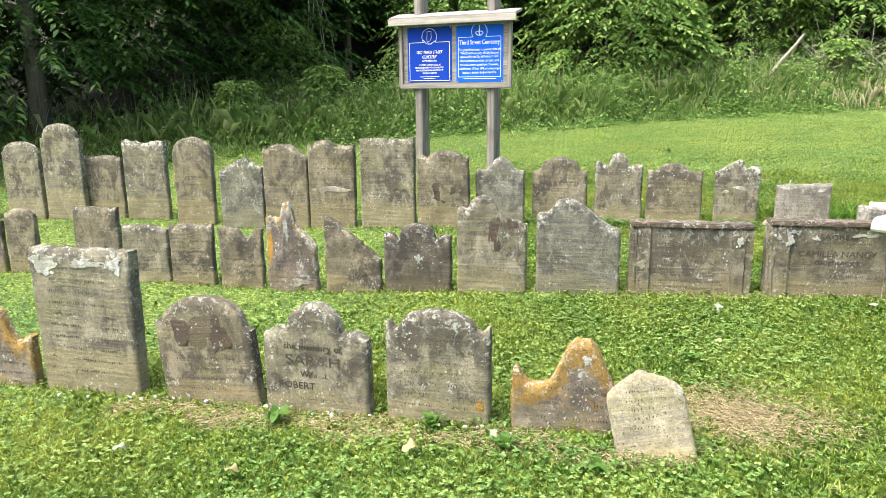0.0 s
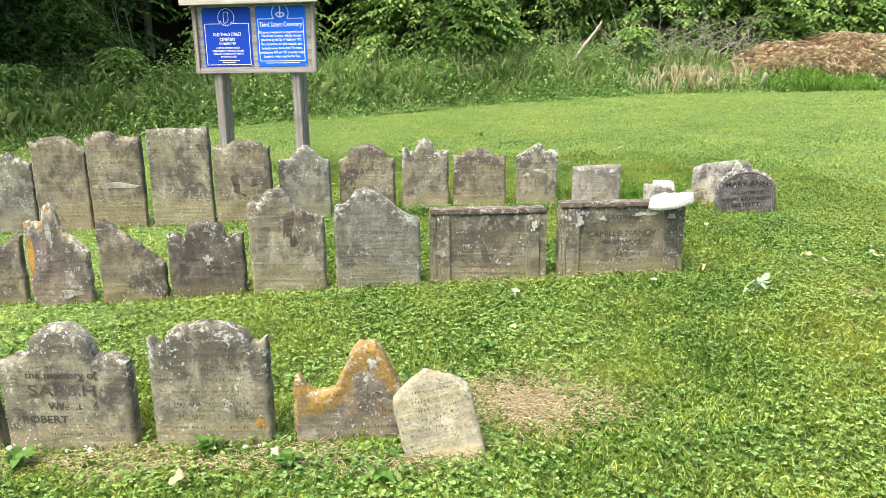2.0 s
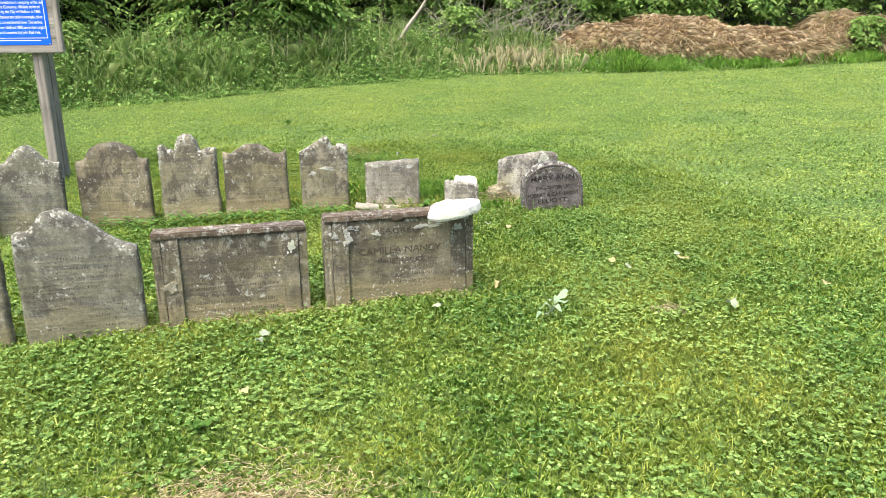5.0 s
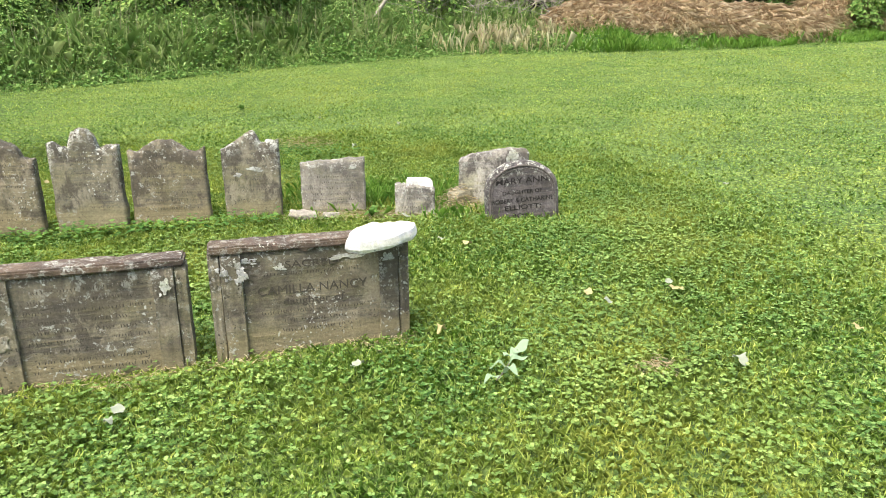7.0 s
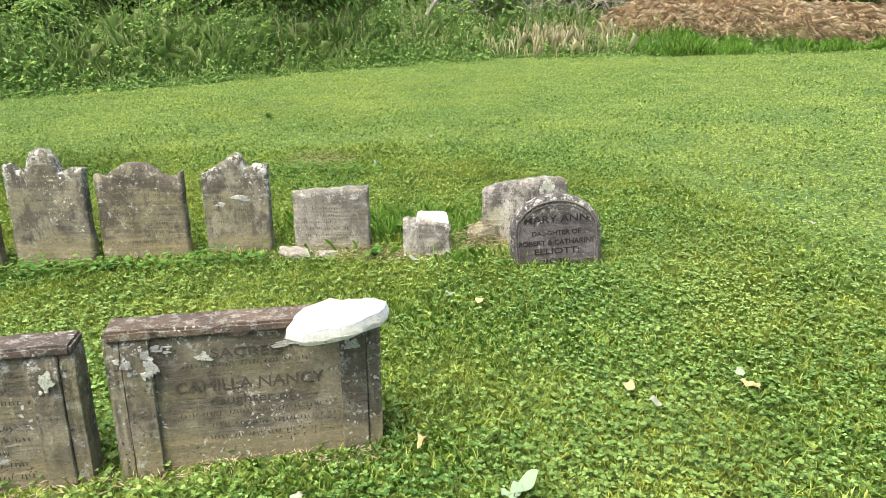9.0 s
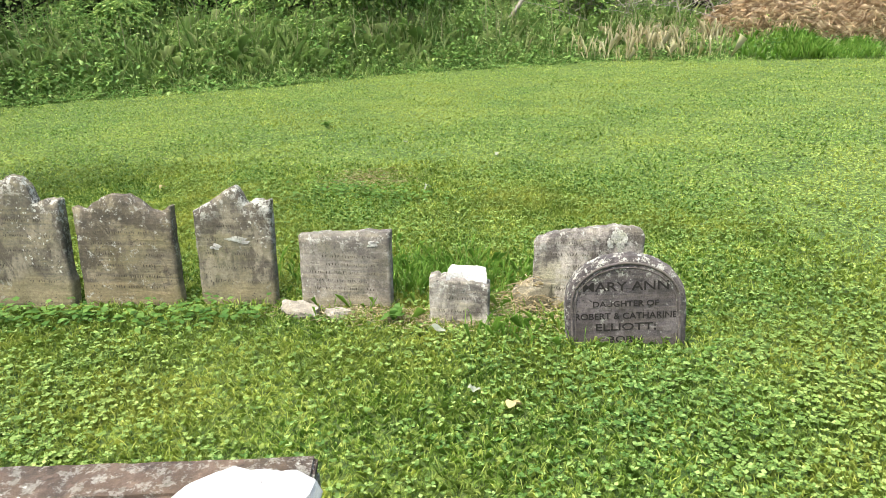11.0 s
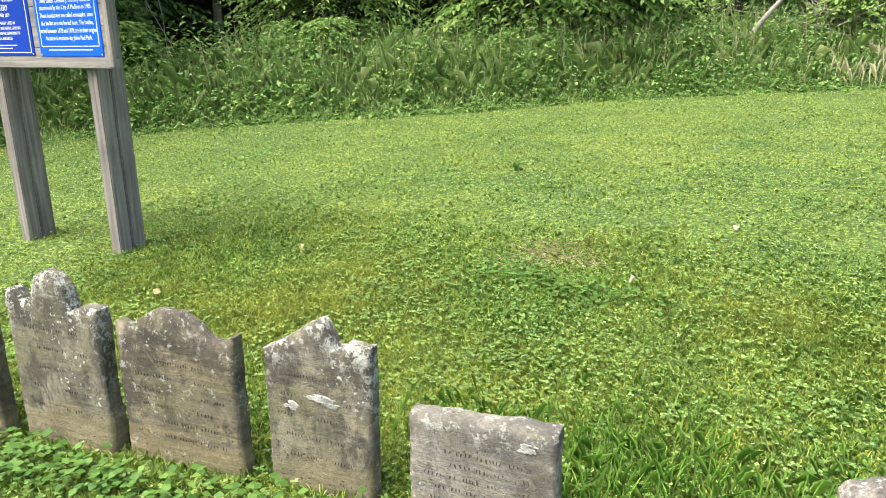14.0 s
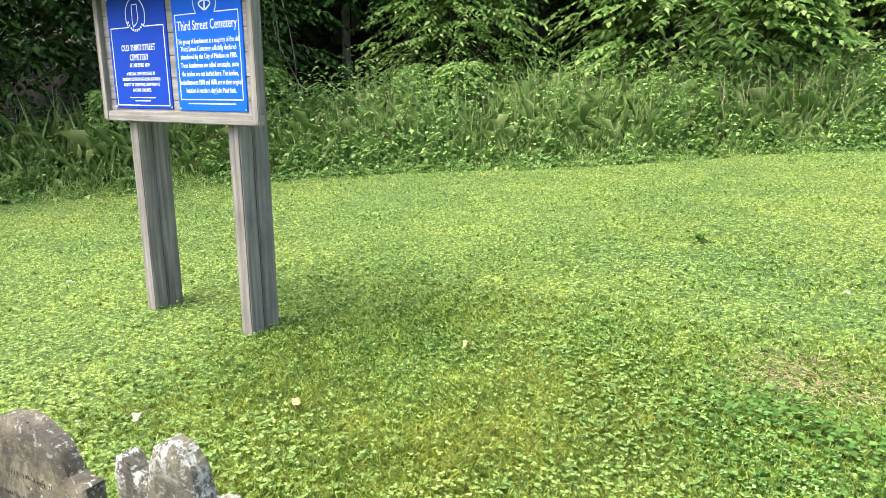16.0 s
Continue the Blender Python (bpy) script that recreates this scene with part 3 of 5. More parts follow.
headstone(MID, -3.54, 4.27, 12, 0.36, 0.47, 0.07, BROWN, "brown headstone with a deep notch broken from its top", [("notch", 0.28, 0.30, 0.08)], rows_of_text(0.3, 0.08, 4), 0.009)
gothic = headstone(MID, -3.09, 4.30, 12, 0.38, 0.68, 0.08, PURPLE, "pointed broken headstone edged with orange lichen", [("arch", -0.12, 0.26, 0.12, 0.0), ("slope", -0.05, 1.0, 0.20)], rows_of_text(0.3, 0.1, 4), 0.010)
headstone(MID, -2.60, 4.36, 12, 0.42, 0.56, 0.07, BROWN, "headstone snapped diagonally from a tall corner", [("slope", -0.75, 0.98, 0.30)], rows_of_text(0.2, 0.06, 3, 0.6), 0.010)
stepped = headstone(MID, -2.13, 4.47, 12, 0.49, 0.50, 0.08, DARK, "dark stained headstone with stepped shoulders and white top crust", [("arch", 0.0, 0.50, 0.075, 0.035)], rows_of_text(0.3, 0.1, 5), 0.006)
blotched = headstone(MID, -1.60, 4.56, 12, 0.48, 0.69, 0.08, GREY, "tall grey headstone with a broken peaked top and dark blotches", [("arch", -0.25, 0.40, 0.09, 0.0), ("slope", 0.0, 1.0, 0.11)], rows_of_text(0.5, 0.12, 7), 0.009)
headstone(MID, -1.02, 4.67, 12, 0.56, 0.66, 0.08, BLUISH, "grey headstone with an ogee peak and white lichen flecks", [("ogee", -0.28, 1.28, 0.20), ("notch", -0.72, 0.16, 0.04)], rows_of_text(0.42, 0.06, 8, 0.72, 0.012), 0.005)

# back row
BACK = "back"
headstone(BACK, -8.75, 5.72, 10, 0.5, 0.80, 0.09, BROWN, "brown headstone at the edge of the trees", [("round", 0.12)], rows_of_text(0.6, 0.2, 6))
headstone(BACK, -8.02, 5.82, 10, 0.52, 0.94, 0.09, GREY, "round-topped dark grey headstone before the trees", [("arch", 0.0, 0.92, 0.13, 0.0)], rows_of_text(0.7, 0.2, 7))
headstone(BACK, -7.42, 5.90, 10, 0.54, 1.13, 0.10, GREY, "tallest round-topped brown headstone with pale crusted rim", [("arch", 0.0, 0.86, 0.17, 0.0)], rows_of_text(0.8, 0.2, 7))
headstone(BACK, -6.98, 6.06, 10, 0.54, 0.72, 0.08, BROWN, "wide worn brown headstone with pale corner", [("notch", 0.2, 0.4, -0.02)], rows_of_text(0.5, 0.2, 6), 0.009)
headstone(BACK, -6.34, 6.10, 11, 0.54, 0.91, 0.09, CRUSTED, "square grey headstone thick with pale green lichen on top", [("notch", 0.0, 0.45, 0.03)], rows_of_text(0.6, 0.2, 6), 0.010)
headstone(BACK, -5.60, 6.06, 11, 0.46, 0.96, 0.09, BROWN, "tall round-topped brown headstone with pale rim", [("arch", 0.0, 0.94, 0.13, 0.0)], rows_of_text(0.7, 0.2, 7), 0.007)
headstone(BACK, -4.93, 6.03, 11, 0.50, 0.76, 0.08, BLUISH, "grey headstone with a shouldered peak and pale lichen", [("gable", 0.15, 0.15)], rows_of_text(0.5, 0.15, 6), 0.010)
headstone(BACK, -4.41, 6.10, 11, 0.49, 0.88, 0.09, BROWN, "brown headstone with a corner broken away", [("slope", 0.25, 1.0, 0.14), ("notch", -0.85, 0.2, 0.06)], rows_of_text(0.55, 0.15, 6), 0.008)
banded = headstone(BACK, -3.90, 6.18, 11, 0.50, 0.90, 0.09, BROWN, "brown headstone with a white flaked band across it", [("arch", -0.3, 0.42, 0.05, 0.02)], rows_of_text(0.72, 0.2, 6), 0.008)
headstone(BACK, -3.30, 6.26, 11, 0.56, 0.89, 0.10, GREY, "broad square grey headstone with chipped pale edge", [("notch", 0.9, 0.15, -0.02)], rows_of_text(0.7, 0.15, 8), 0.006)
crested = headstone(BACK, -2.74, 6.36, 10, 0.52, 0.76, 0.09, BROWN, "brown headstone with a carved crest and rusty blotch", [("arch", 0.1, 0.6, 0.05, 0.02)], rows_of_text(0.5, 0.15, 6), 0.010)
headstone(BACK, -2.22, 6.56, 8, 0.48, 0.68, 0.08, BLUISH, "blue-grey headstone with a raised centre and cut shoulder", [("ogee", 0.05, 0.75, 0.13)], rows_of_text(0.45, 0.15, 5), 0.005)
headstone(BACK, -1.68, 6.78, 6, 0.53, 0.65, 0.09, BROWN, "round-shouldered brown headstone with pale top crust", [("arch", 0.0, 0.70, 0.10, 0.01), ("segment", 0.04)], rows_of_text(0.48, 0.12, 6), 0.005)
headstone(BACK, -1.13, 6.87, 4, 0.44, 0.67, 0.09, CRUSTED, "grey headstone with a lichen-crusted round crown", [("arch", 0.0, 0.40, 0.11, 0.02), ("notch", -0.92, 0.12, -0.03)], rows_of_text(0.46, 0.15, 5), 0.008)
headstone(BACK, -0.62, 6.93, 4, 0.50, 0.56, 0.08, BROWN, "scroll-shouldered brown headstone with white flecks", [("bell", -0.08, 0.56, 0.085), ("notch", -0.97, 0.12, -0.025), ("notch", 0.97, 0.14, -0.035)], rows_of_text(0.38, 0.1, 6), 0.005)
pointed = headstone(BACK, -0.08, 6.98, 3, 0.38, 0.59, 0.08, CRUSTED, "grey headstone with a pointed crown and lichen patches", [("slope", 0.02, -1.0, 0.125), ("slope", 0.16, 0.36, 0.065), ("notch", 0.44, 0.10, 0.02)], rows_of_text(0.4, 0.12, 5), 0.007)
squat = headstone(BACK, 0.47, 6.98, 2, 0.44, 0.385, 0.09, WARM, "low square grey headstone with a moulded top", [("slope", 1.0, -1.0, 0.03), ("notch", -0.5, 0.25, -0.006), ("notch", 0.5, 0.25, -0.006)], rows_of_text(0.26, 0.1, 5), 0.003)
headstone(BACK, 1.03, 6.88, 2, 0.27, 0.215, 0.12, WASHED, "broken white stump of a headstone", [("slope", 0.1, 1.0, 0.03)], rows_of_text(0.12, 0.06, 2), 0.005)
propped = headstone(BACK, 1.60, 7.10, 4, 0.50, 0.41, 0.09, WASHED, "stained pale headstone propped behind another", [("basket", 0.05), ("slope", 0.9, -1.0, 0.05)], rows_of_text(0.32, 0.1, 5), 0.005)
marble = headstone(BACK, 1.76, 6.78, 4, 0.50, 0.415, 0.10, SOOTY, "round-topped grey marble headstone with capital lettering and a ridged rim", [("round", 0.20)], (), 0.003, lean=-4, dz=-0.03)
rim = np.linspace(0, np.pi, 28)
rim_x = 0.222 * np.cos(rim)
rim_z = 0.212 + 0.175 * np.sin(rim)
line = np.stack([np.r_[0.222, rim_x, -0.222], np.full(30, -0.040), np.r_[0.02, rim_z, 0.02]], -1)
part("rim_moulding", mesh_of("rim_moulding", *tube(line, np.full(30, 0.006), 6)), SOOTY, marble)
part("rim_moulding", mesh_of("rim_moulding", *tube(line * [0.94, 1, 0.95], np.full(30, 0.0035), 6)), SOOTY, marble)
for line, size, width, z in (("MARY ANN", 0.056, 0.35, 0.285), ("DAUGHTER OF", 0.036, 0.27, 0.208), ("ROBERT & CATHARINE", 0.040, 0.42, 0.153), ("ELLIOTT;", 0.046, 0.25, 0.103), ("BORN", 0.042, 0.14, 0.046)):
    placed(part("cut_letters", lettering(line, size, width, 0.0012, 0.0005), CUT_SHADE, marble), 0, -0.0410, z)


for stone, name, mat, x, z, w, h, thick, label in (
        (banded, "flaked_patch", FLAKED, 0.0, 0.40, 0.42, 0.06, 0.09, "pale flaked band"), (crested, "rust_stain", RUST, 0.0, 0.36, 0.20, 0.19, 0.09, "dark rusty stain"),
        (blotched, "dark_stain", RUST, 0.03, 0.42, 0.10, 0.22, 0.08, "dark stain"), (blotched, "dark_stain", RUST, 0.14, 0.49, 0.09, 0.07, 0.08, "dark stain"),
        (pointed, "lichen_patch", FLAKED, 0.02, 0.335, 0.13, 0.045, 0.08, "pale lichen patch"), (pointed, "lichen_patch", FLAKED, -0.08, 0.30, 0.06, 0.03, 0.08, "pale lichen patch"),
        (stepped, "lichen_patch", FLAKED, 0.01, 0.25, 0.06, 0.06, 0.08, "pale lichen patch"), (gothic, "flaked_patch", FLAKED, 0.02, 0.07, 0.22, 0.07, 0.08, "pale flaked band"),
        (gothic, "lichen_patch", FLAKED, -0.03, 0.50, 0.06, 0.20, 0.08, "pale lichen patch"), (belled, "lichen_patch", FLAKED, 0.05, 0.33, 0.04, 0.07, 0.08, "pale lichen patch"),
        (gothic, "orange_lichen", ORANGE, -0.165, 0.36, 0.045, 0.36, 0.08, "orange lichen along the edge"), (tall_stone, "lichen_patch", FLAKED, -0.22, 0.70, 0.16, 0.13, 0.11, "pale lichen patch"),
        (tall_stone, "lichen_patch", FLAKED, 0.05, 0.71, 0.26, 0.06, 0.11, "pale lichen patch"), (tall_stone, "lichen_patch", FLAKED, 0.24, 0.72, 0.10, 0.10, 0.11, "pale lichen patch"),
        (oval, "dark_stain", RUST, -0.11, 0.38, 0.13, 0.15, 0.09, "dark stain"), (oval, "dark_stain", RUST, 0.10, 0.36, 0.12, 0.17, 0.09, "dark stain"),
        (spotted, "orange_lichen", ORANGE, 0.02, 0.14, 0.035, 0.045, 0.09, "orange lichen spot"), (spotted, "orange_lichen", ORANGE, 0.20, 0.10, 0.035, 0.055, 0.09, "orange lichen spot"),
        (propped, "lichen_patch", FLAKED, 0.13, 0.34, 0.07, 0.12, 0.09, "pale bare streak"), (squat, "lichen_patch", FLAKED, 0.14, 0.33, 0.07, 0.03, 0.09, "pale lichen patch")):
    patch(stone, name, mat, x, z, w, h, -0.4 * thick - 0.001, int(1000 * (z + w)), label)


def table_stone(x, y, yaw, w, label, texts=()):
    """A low panelled stone: slab, two pilasters, two returns and a moulded top."""
    h = 0.49
    BASES.append((x, y, yaw, w, 0.14))
    thing = new("panelled_headstone")
    thing.matrix_world = pose(x, y, height(x, y), 0, 0, yaw)
    tagged(thing, label, "headstone", ROWS_OF["middle"])
    part("slab", slab_mesh(w - 0.02, h - 0.03, 0.09, [], 0.003, int(100 * abs(x))), TABLE, thing)
    for s in (-1, 1):
        placed(part("pilaster", slab_mesh(0.085, h - 0.036, 0.120, [], 0.003, 7 + s), TABLE, thing), s * (w / 2 - 0.085), -0.002, 0)
        placed(part("return", slab_mesh(0.045, h - 0.038, 0.108, [], 0.003, 17 + s), TABLE, thing), s * (w / 2 - 0.018), 0, 0)
    bm = block(w + 0.005, 0.128, 0.034, (0, 0, h - 0.038), 0)
    bmesh.ops.subdivide_edges(bm, edges=[e for e in bm.edges if e.calc_length() > 0.5], cuts=20)
    rng = np.random.default_rng(int(100 * abs(x)))
    for q in bm.verts:
        q.co += Vector(rng.normal(0, 0.0012, 3))
    bmesh.ops.bevel(bm, geom=[e for e in bm.edges if e.calc_face_angle(0) > 1.0], offset=0.008, segments=2, affect="EDGES")
    me = bpy.data.meshes.new("cornice")
    bm.to_mesh(me)
    bm.free()
    me.attributes.new("crown", "FLOAT", "POINT").data.foreach_set("value", np.full(len(me.vertices), 0.86, np.float32))
    me.attributes.new("rim", "FLOAT", "POINT").data.foreach_set("value", np.full(len(me.vertices), 0.55, np.float32))
    part("cornice", me, REDDISH, thing, "moulded reddish top edge with lichen spots")
    bars = rows_of_text(0.39, 0.05, 9, 0.56, 0.016)
    if texts:
        bars = [bars[1], bars[5], bars[6], bars[7]]
    tagged(part("inscription", inscription(bars, 0.80, -0.0455, 5), CARVED_SHADE, thing, "worn cut lettering too weathered to read"), kind="stuff")
    for line, size, width, z in texts:
        placed(part("cut_letters", lettering(line, size, width, 0.001, 0.0), CARVED_SHADE, thing), 0, -0.0465, z)
    return thing


low_stone = table_stone(-0.315, 4.855, 12.5, 0.765, "low panelled brown sandstone headstone with pilasters")
end_stone = table_stone(0.555, 5.04, 12.5, 0.825, "low panelled sandstone headstone with a broken marble piece on top",
            (("SACRED", 0.045, 0.22, 0.385), ("CAMILLA NANCY", 0.055, 0.46, 0.275), ("daughter of", 0.045, 0.26, 0.222)))


patch(low_stone, "flaked_patch", FLAKED, -0.31, 0.20, 0.07, 0.06, -0.066, 5, "fresh pale chip")
patch(low_stone, "lichen_patch", FLAKED, 0.30, 0.37, 0.05, 0.08, -0.066, 6, "pale lichen patch")
for k, (px, pz, pw, ph) in enumerate(((-0.355, 0.385, 0.05, 0.06), (-0.29, 0.36, 0.05, 0.07), (-0.26, 0.415, 0.07, 0.025), (-0.13, 0.375, 0.045, 0.03), (0.16, 0.405, 0.14, 0.035), (0.32, 0.385, 0.05, 0.05))):
    patch(end_stone, "lichen_patch", FLAKED, px, pz, pw, ph, -0.066 if abs(px) > 0.275 else -0.0468, 20 + k, "pale lichen patch")


def rubble(name, label, material, size, at, turn, seed, category="stone", cuts=2, jag=0.10):
    """A broken lump of stone: a box cut up, pushed about and chamfered."""
    rng = np.random.default_rng(seed)
    bm = bmesh.new()
    bmesh.ops.create_cube(bm, size=1)
    bmesh.ops.subdivide_edges(bm, edges=bm.edges[:], cuts=cuts, use_grid_fill=True)
    for q in bm.verts:
        k = 1 - 0.28 * (abs(q.co.x) > 0.49) * (abs(q.co.y) > 0.49) - 0.12 * (abs(q.co.z) > 0.49) * ((abs(q.co.x) > 0.49) + (abs(q.co.y) > 0.49))
        q.co = Vector((q.co.x * k, q.co.y * k, q.co.z)) + Vector(rng.uniform(-jag, jag, 3)) * Vector((1, 1, 0.6)).length * 0.5
    bmesh.ops.scale(bm, vec=size, verts=bm.verts)
    bmesh.ops.bevel(bm, geom=[e for e in bm.edges if e.calc_face_angle(0) > 0.5], offset=min(size) * 0.06, segments=1, affect="EDGES")
    ob = part(name, bm, material)
    ob.matrix_world = pose(*at, *turn)
    return tagged(ob, label, category)


def dense(points, step=0.01):
    p = np.asarray(points, float)
    out = [p[:1]]
    for a, c in zip(p[:-1], p[1:]):
        k = max(1, int(np.linalg.norm(c - a) / step))
        out.append(a + (c - a) * np.linspace(0, 1, k + 1)[1:, None])
    return np.concatenate(out)


def broken_plate(label, material, outline, thick, at, turn, seed):
    """A broken piece of slab: an uneven outline with thickness and chipped edges."""
    rng = np.random.default_rng(seed)
    p = dense(list(outline) + [outline[0]], 0.03)[:-1]
    p = p + rng.normal(0, 0.004, p.shape)
    n = len(p)
    bm = bmesh.new()
    rings = []
    for inset, z in ((0.0, 0.0), (-0.006, thick * 0.25), (0.0, thick * 0.85), (0.014, thick)):
        q = p * (1 - inset / 0.1)
        rings.append([bm.verts.new((a, c, z + rng.normal(0, 0.0025))) for a, c in q])
    for a, c in zip(rings[:-1], rings[1:]):
        for k in range(n):
            bm.faces.new((a[k], a[(k + 1) % n], c[(k + 1) % n], c[k]))
    bm.faces.new(rings[-1])
    bm.faces.new(rings[0][::-1])
    bmesh.ops.triangulate(bm, faces=[f for f in bm.faces if len(f.verts) > 4])
    ob = part("marble_fragment", bm, material)
    ob.matrix_world = pose(*at, *turn)
    return tagged(ob, label, "marble fragment")


tz = height(0.56, 5.04) + 0.49
broken_plate("broken white marble wedge lying on the end of a low stone", WHITE, [(-0.155, -0.040), (-0.115, -0.080), (0.02, -0.085), (0.125, -0.045), (0.150, 0.015), (0.105, 0.050), (-0.02, 0.080), (-0.115, 0.045)], 0.058, (0.865, 4.985, tz - 0.012), (9, -5, 14), 4)
broken_plate("white broken block on top of a headstone stump", WHITE, [(-0.08, -0.04), (0.085, -0.05), (0.09, 0.04), (-0.07, 0.045)], 0.06, (1.055, 6.895, height(1.03, 6.88) + 0.185), (0, 4, 8), 8)
rubble("stone_fragment", "flat broken pale stone at the foot of a headstone", FLAKED, (0.21, 0.12, 0.05), (0.27, 6.86, height(0.27, 6.86) + 0.022), (6, 4, -18), 9)
rubble("stone_fragment", "small flat broken pale stone in the grass", FLAKED, (0.13, 0.08, 0.04), (0.46, 6.85, height(0.46, 6.85) + 0.015), (-5, 6, 20), 10)
rubble("stone_fragment", "pale broken footing stone heaped with dry clippings", MARBLE, (0.18, 0.13, 0.14), (1.36, 7.06, height(1.36, 7.06) + 0.06), (8, -6, 10), 12)


# ---- notice board ----
def ribbon(points, wide, y, closed=False):
    """A flat painted line of even width in the xz plane."""
    p = np.asarray(points, float)
    d = (np.roll(p, -1, 0) - np.roll(p, 1, 0)) if closed else np.gradient(p, axis=0)
    d = d / np.maximum(np.linalg.norm(d, axis=1, keepdims=True), 1e-9)
    s = np.stack([-d[:, 1], d[:, 0]], -1) * wide / 2
    n = len(p)
    rows = [np.stack([q[:, 0], np.full(n, yy), q[:, 1]], -1) for q in (p + s, p - s) for yy in (y, y - 0.0012)]
    v = np.concatenate(rows)
    i = np.arange(n if closed else n - 1)[:, None]
    j = (i + 1) % n
    f = np.concatenate([np.concatenate([a * n + i, a * n + j, b_ * n + j, b_ * n + i], 1) for a, b_ in ((0, 1), (1, 3), (3, 2), (2, 0))])
    return mesh_of("ribbon", v, f)


def text_panel(board, x, z, wide, tall, material, left):
    """One enamelled panel with its border, emblem, lines of text and screws."""
    panel = part("panel", block(wide, 0.010, tall, (0, 0, 0), 0.003), material, board, "dark blue enamelled panel" if left else "bright blue enamelled panel")
    panel.location = (x, -0.118, z)
    y = -0.0052
    inner, foot, top, r, cz = wide / 2 - 0.03, (0.022 if left else 0.066), (0.504 if left else 0.554), 0.105, (0.572 if left else 0.618)
    a0 = math.asin((top - cz) / r)
    arc = np.linspace(a0, np.pi - a0, 40)
    path = [(-inner, foot), (inner, foot), (inner, top)] + [(r * math.cos(a), cz + r * math.sin(a)) for a in arc] + [(-inner, top), (-inner, foot)]
    part("border", ribbon(dense(path), 0.006, y), LETTER, panel, "thin white border line")
    if left:
        shape = [(-0.030, 0.065), (0.026, 0.067), (0.030, -0.015), (0.014, -0.045), (-0.026, -0.068), (-0.034, -0.035), (-0.030, 0.065)]
        part("emblem", ribbon(dense([(u, cz + v) for u, v in shape]), 0.005, y), LETTER, panel, "white outline emblem")
        a = np.linspace(1.12 * np.pi, 1.88 * np.pi, 20)
        for k in range(0, 18, 2):
            part("emblem_mark", ribbon([(0.090 * math.cos(q), cz + 0.090 * math.sin(q)) for q in a[k:k + 2]], 0.014, y), LETTER, panel)
        lines = (("OLD THIRD STREET", 0.054, 0.37, 0.378), ("CEMETERY", 0.054, 0.205, 0.319), ("ESTABLISHED 1839", 0.034, 0.215, 0.271), ("A HISTORIC CEMETERY LISTED IN", 0.029, 0.31, 0.219),
                 ("INDIANA'S CEMETERY AND BURIAL GROUNDS", 0.029, 0.415, 0.185), ("REGISTRY OF THE INDIANA DEPARTMENT OF", 0.029, 0.395, 0.151), ("NATURAL RESOURCES", 0.029, 0.20, 0.117))
        small = ((0.068, 0.28), (0.048, 0.17))
    else:
        for s, h in ((0.0, 0.075), (-1.0, 0.05), (1.0, 0.05)):
            q = np.linspace(0, 1, 14)
            side = s * 0.046 * np.sin(np.pi * q) + s * 0.006
            part("emblem", ribbon(np.stack([side, cz - 0.05 + h * 1.7 * q * (1 - 0.35 * q * abs(s))], -1), 0.014 if s == 0 else 0.010, y), LETTER, panel, "white flower emblem")
        lines = (("Third Street Cemetery", 0.078, 0.545, 0.487), ("This group of headstones is a majority of the old", 0.042, 0.565, 0.400), ("Third Street Cemetery, officially declared", 0.042, 0.51, 0.357),
                 ("abandoned by the City of Madison in 1905.", 0.042, 0.52, 0.313), ("These headstones are called cenotaphs, since", 0.042, 0.53, 0.264), ("the bodies are not buried here. The bodies,", 0.042, 0.52, 0.215),
                 ("buried between 1818 and 1878, are in their original", 0.042, 0.57, 0.166), ("location in modern day John Paul Park.", 0.042, 0.46, 0.119))
        small = ((0.040, 0.44),)
    for body, size, width, at in lines:
        placed(part("lettering", lettering(body, size, width, 0.0008, 0.0), LETTER, panel), 0, y, at)
    for at, width in small:
        placed(part("small_print", block(width, 0.0012, 0.006, (0, 0, 0), 0), LETTER, panel, "line of small print"), 0, y, at)
    for sx in (-1, 1):
        for sz in (0.012, tall - 0.015):
            bm = bmesh.new()
            bmesh.ops.create_cone(bm, segments=10, radius1=0.008, radius2=0.006, depth=0.004, cap_ends=True, matrix=Matrix.Translation((sx * (wide / 2 - 0.014), y - 0.001, sz)) @ Matrix.Rotation(radians(90), 4, "X"))
            part("screw", bm, STEEL, panel, "bright screw head")


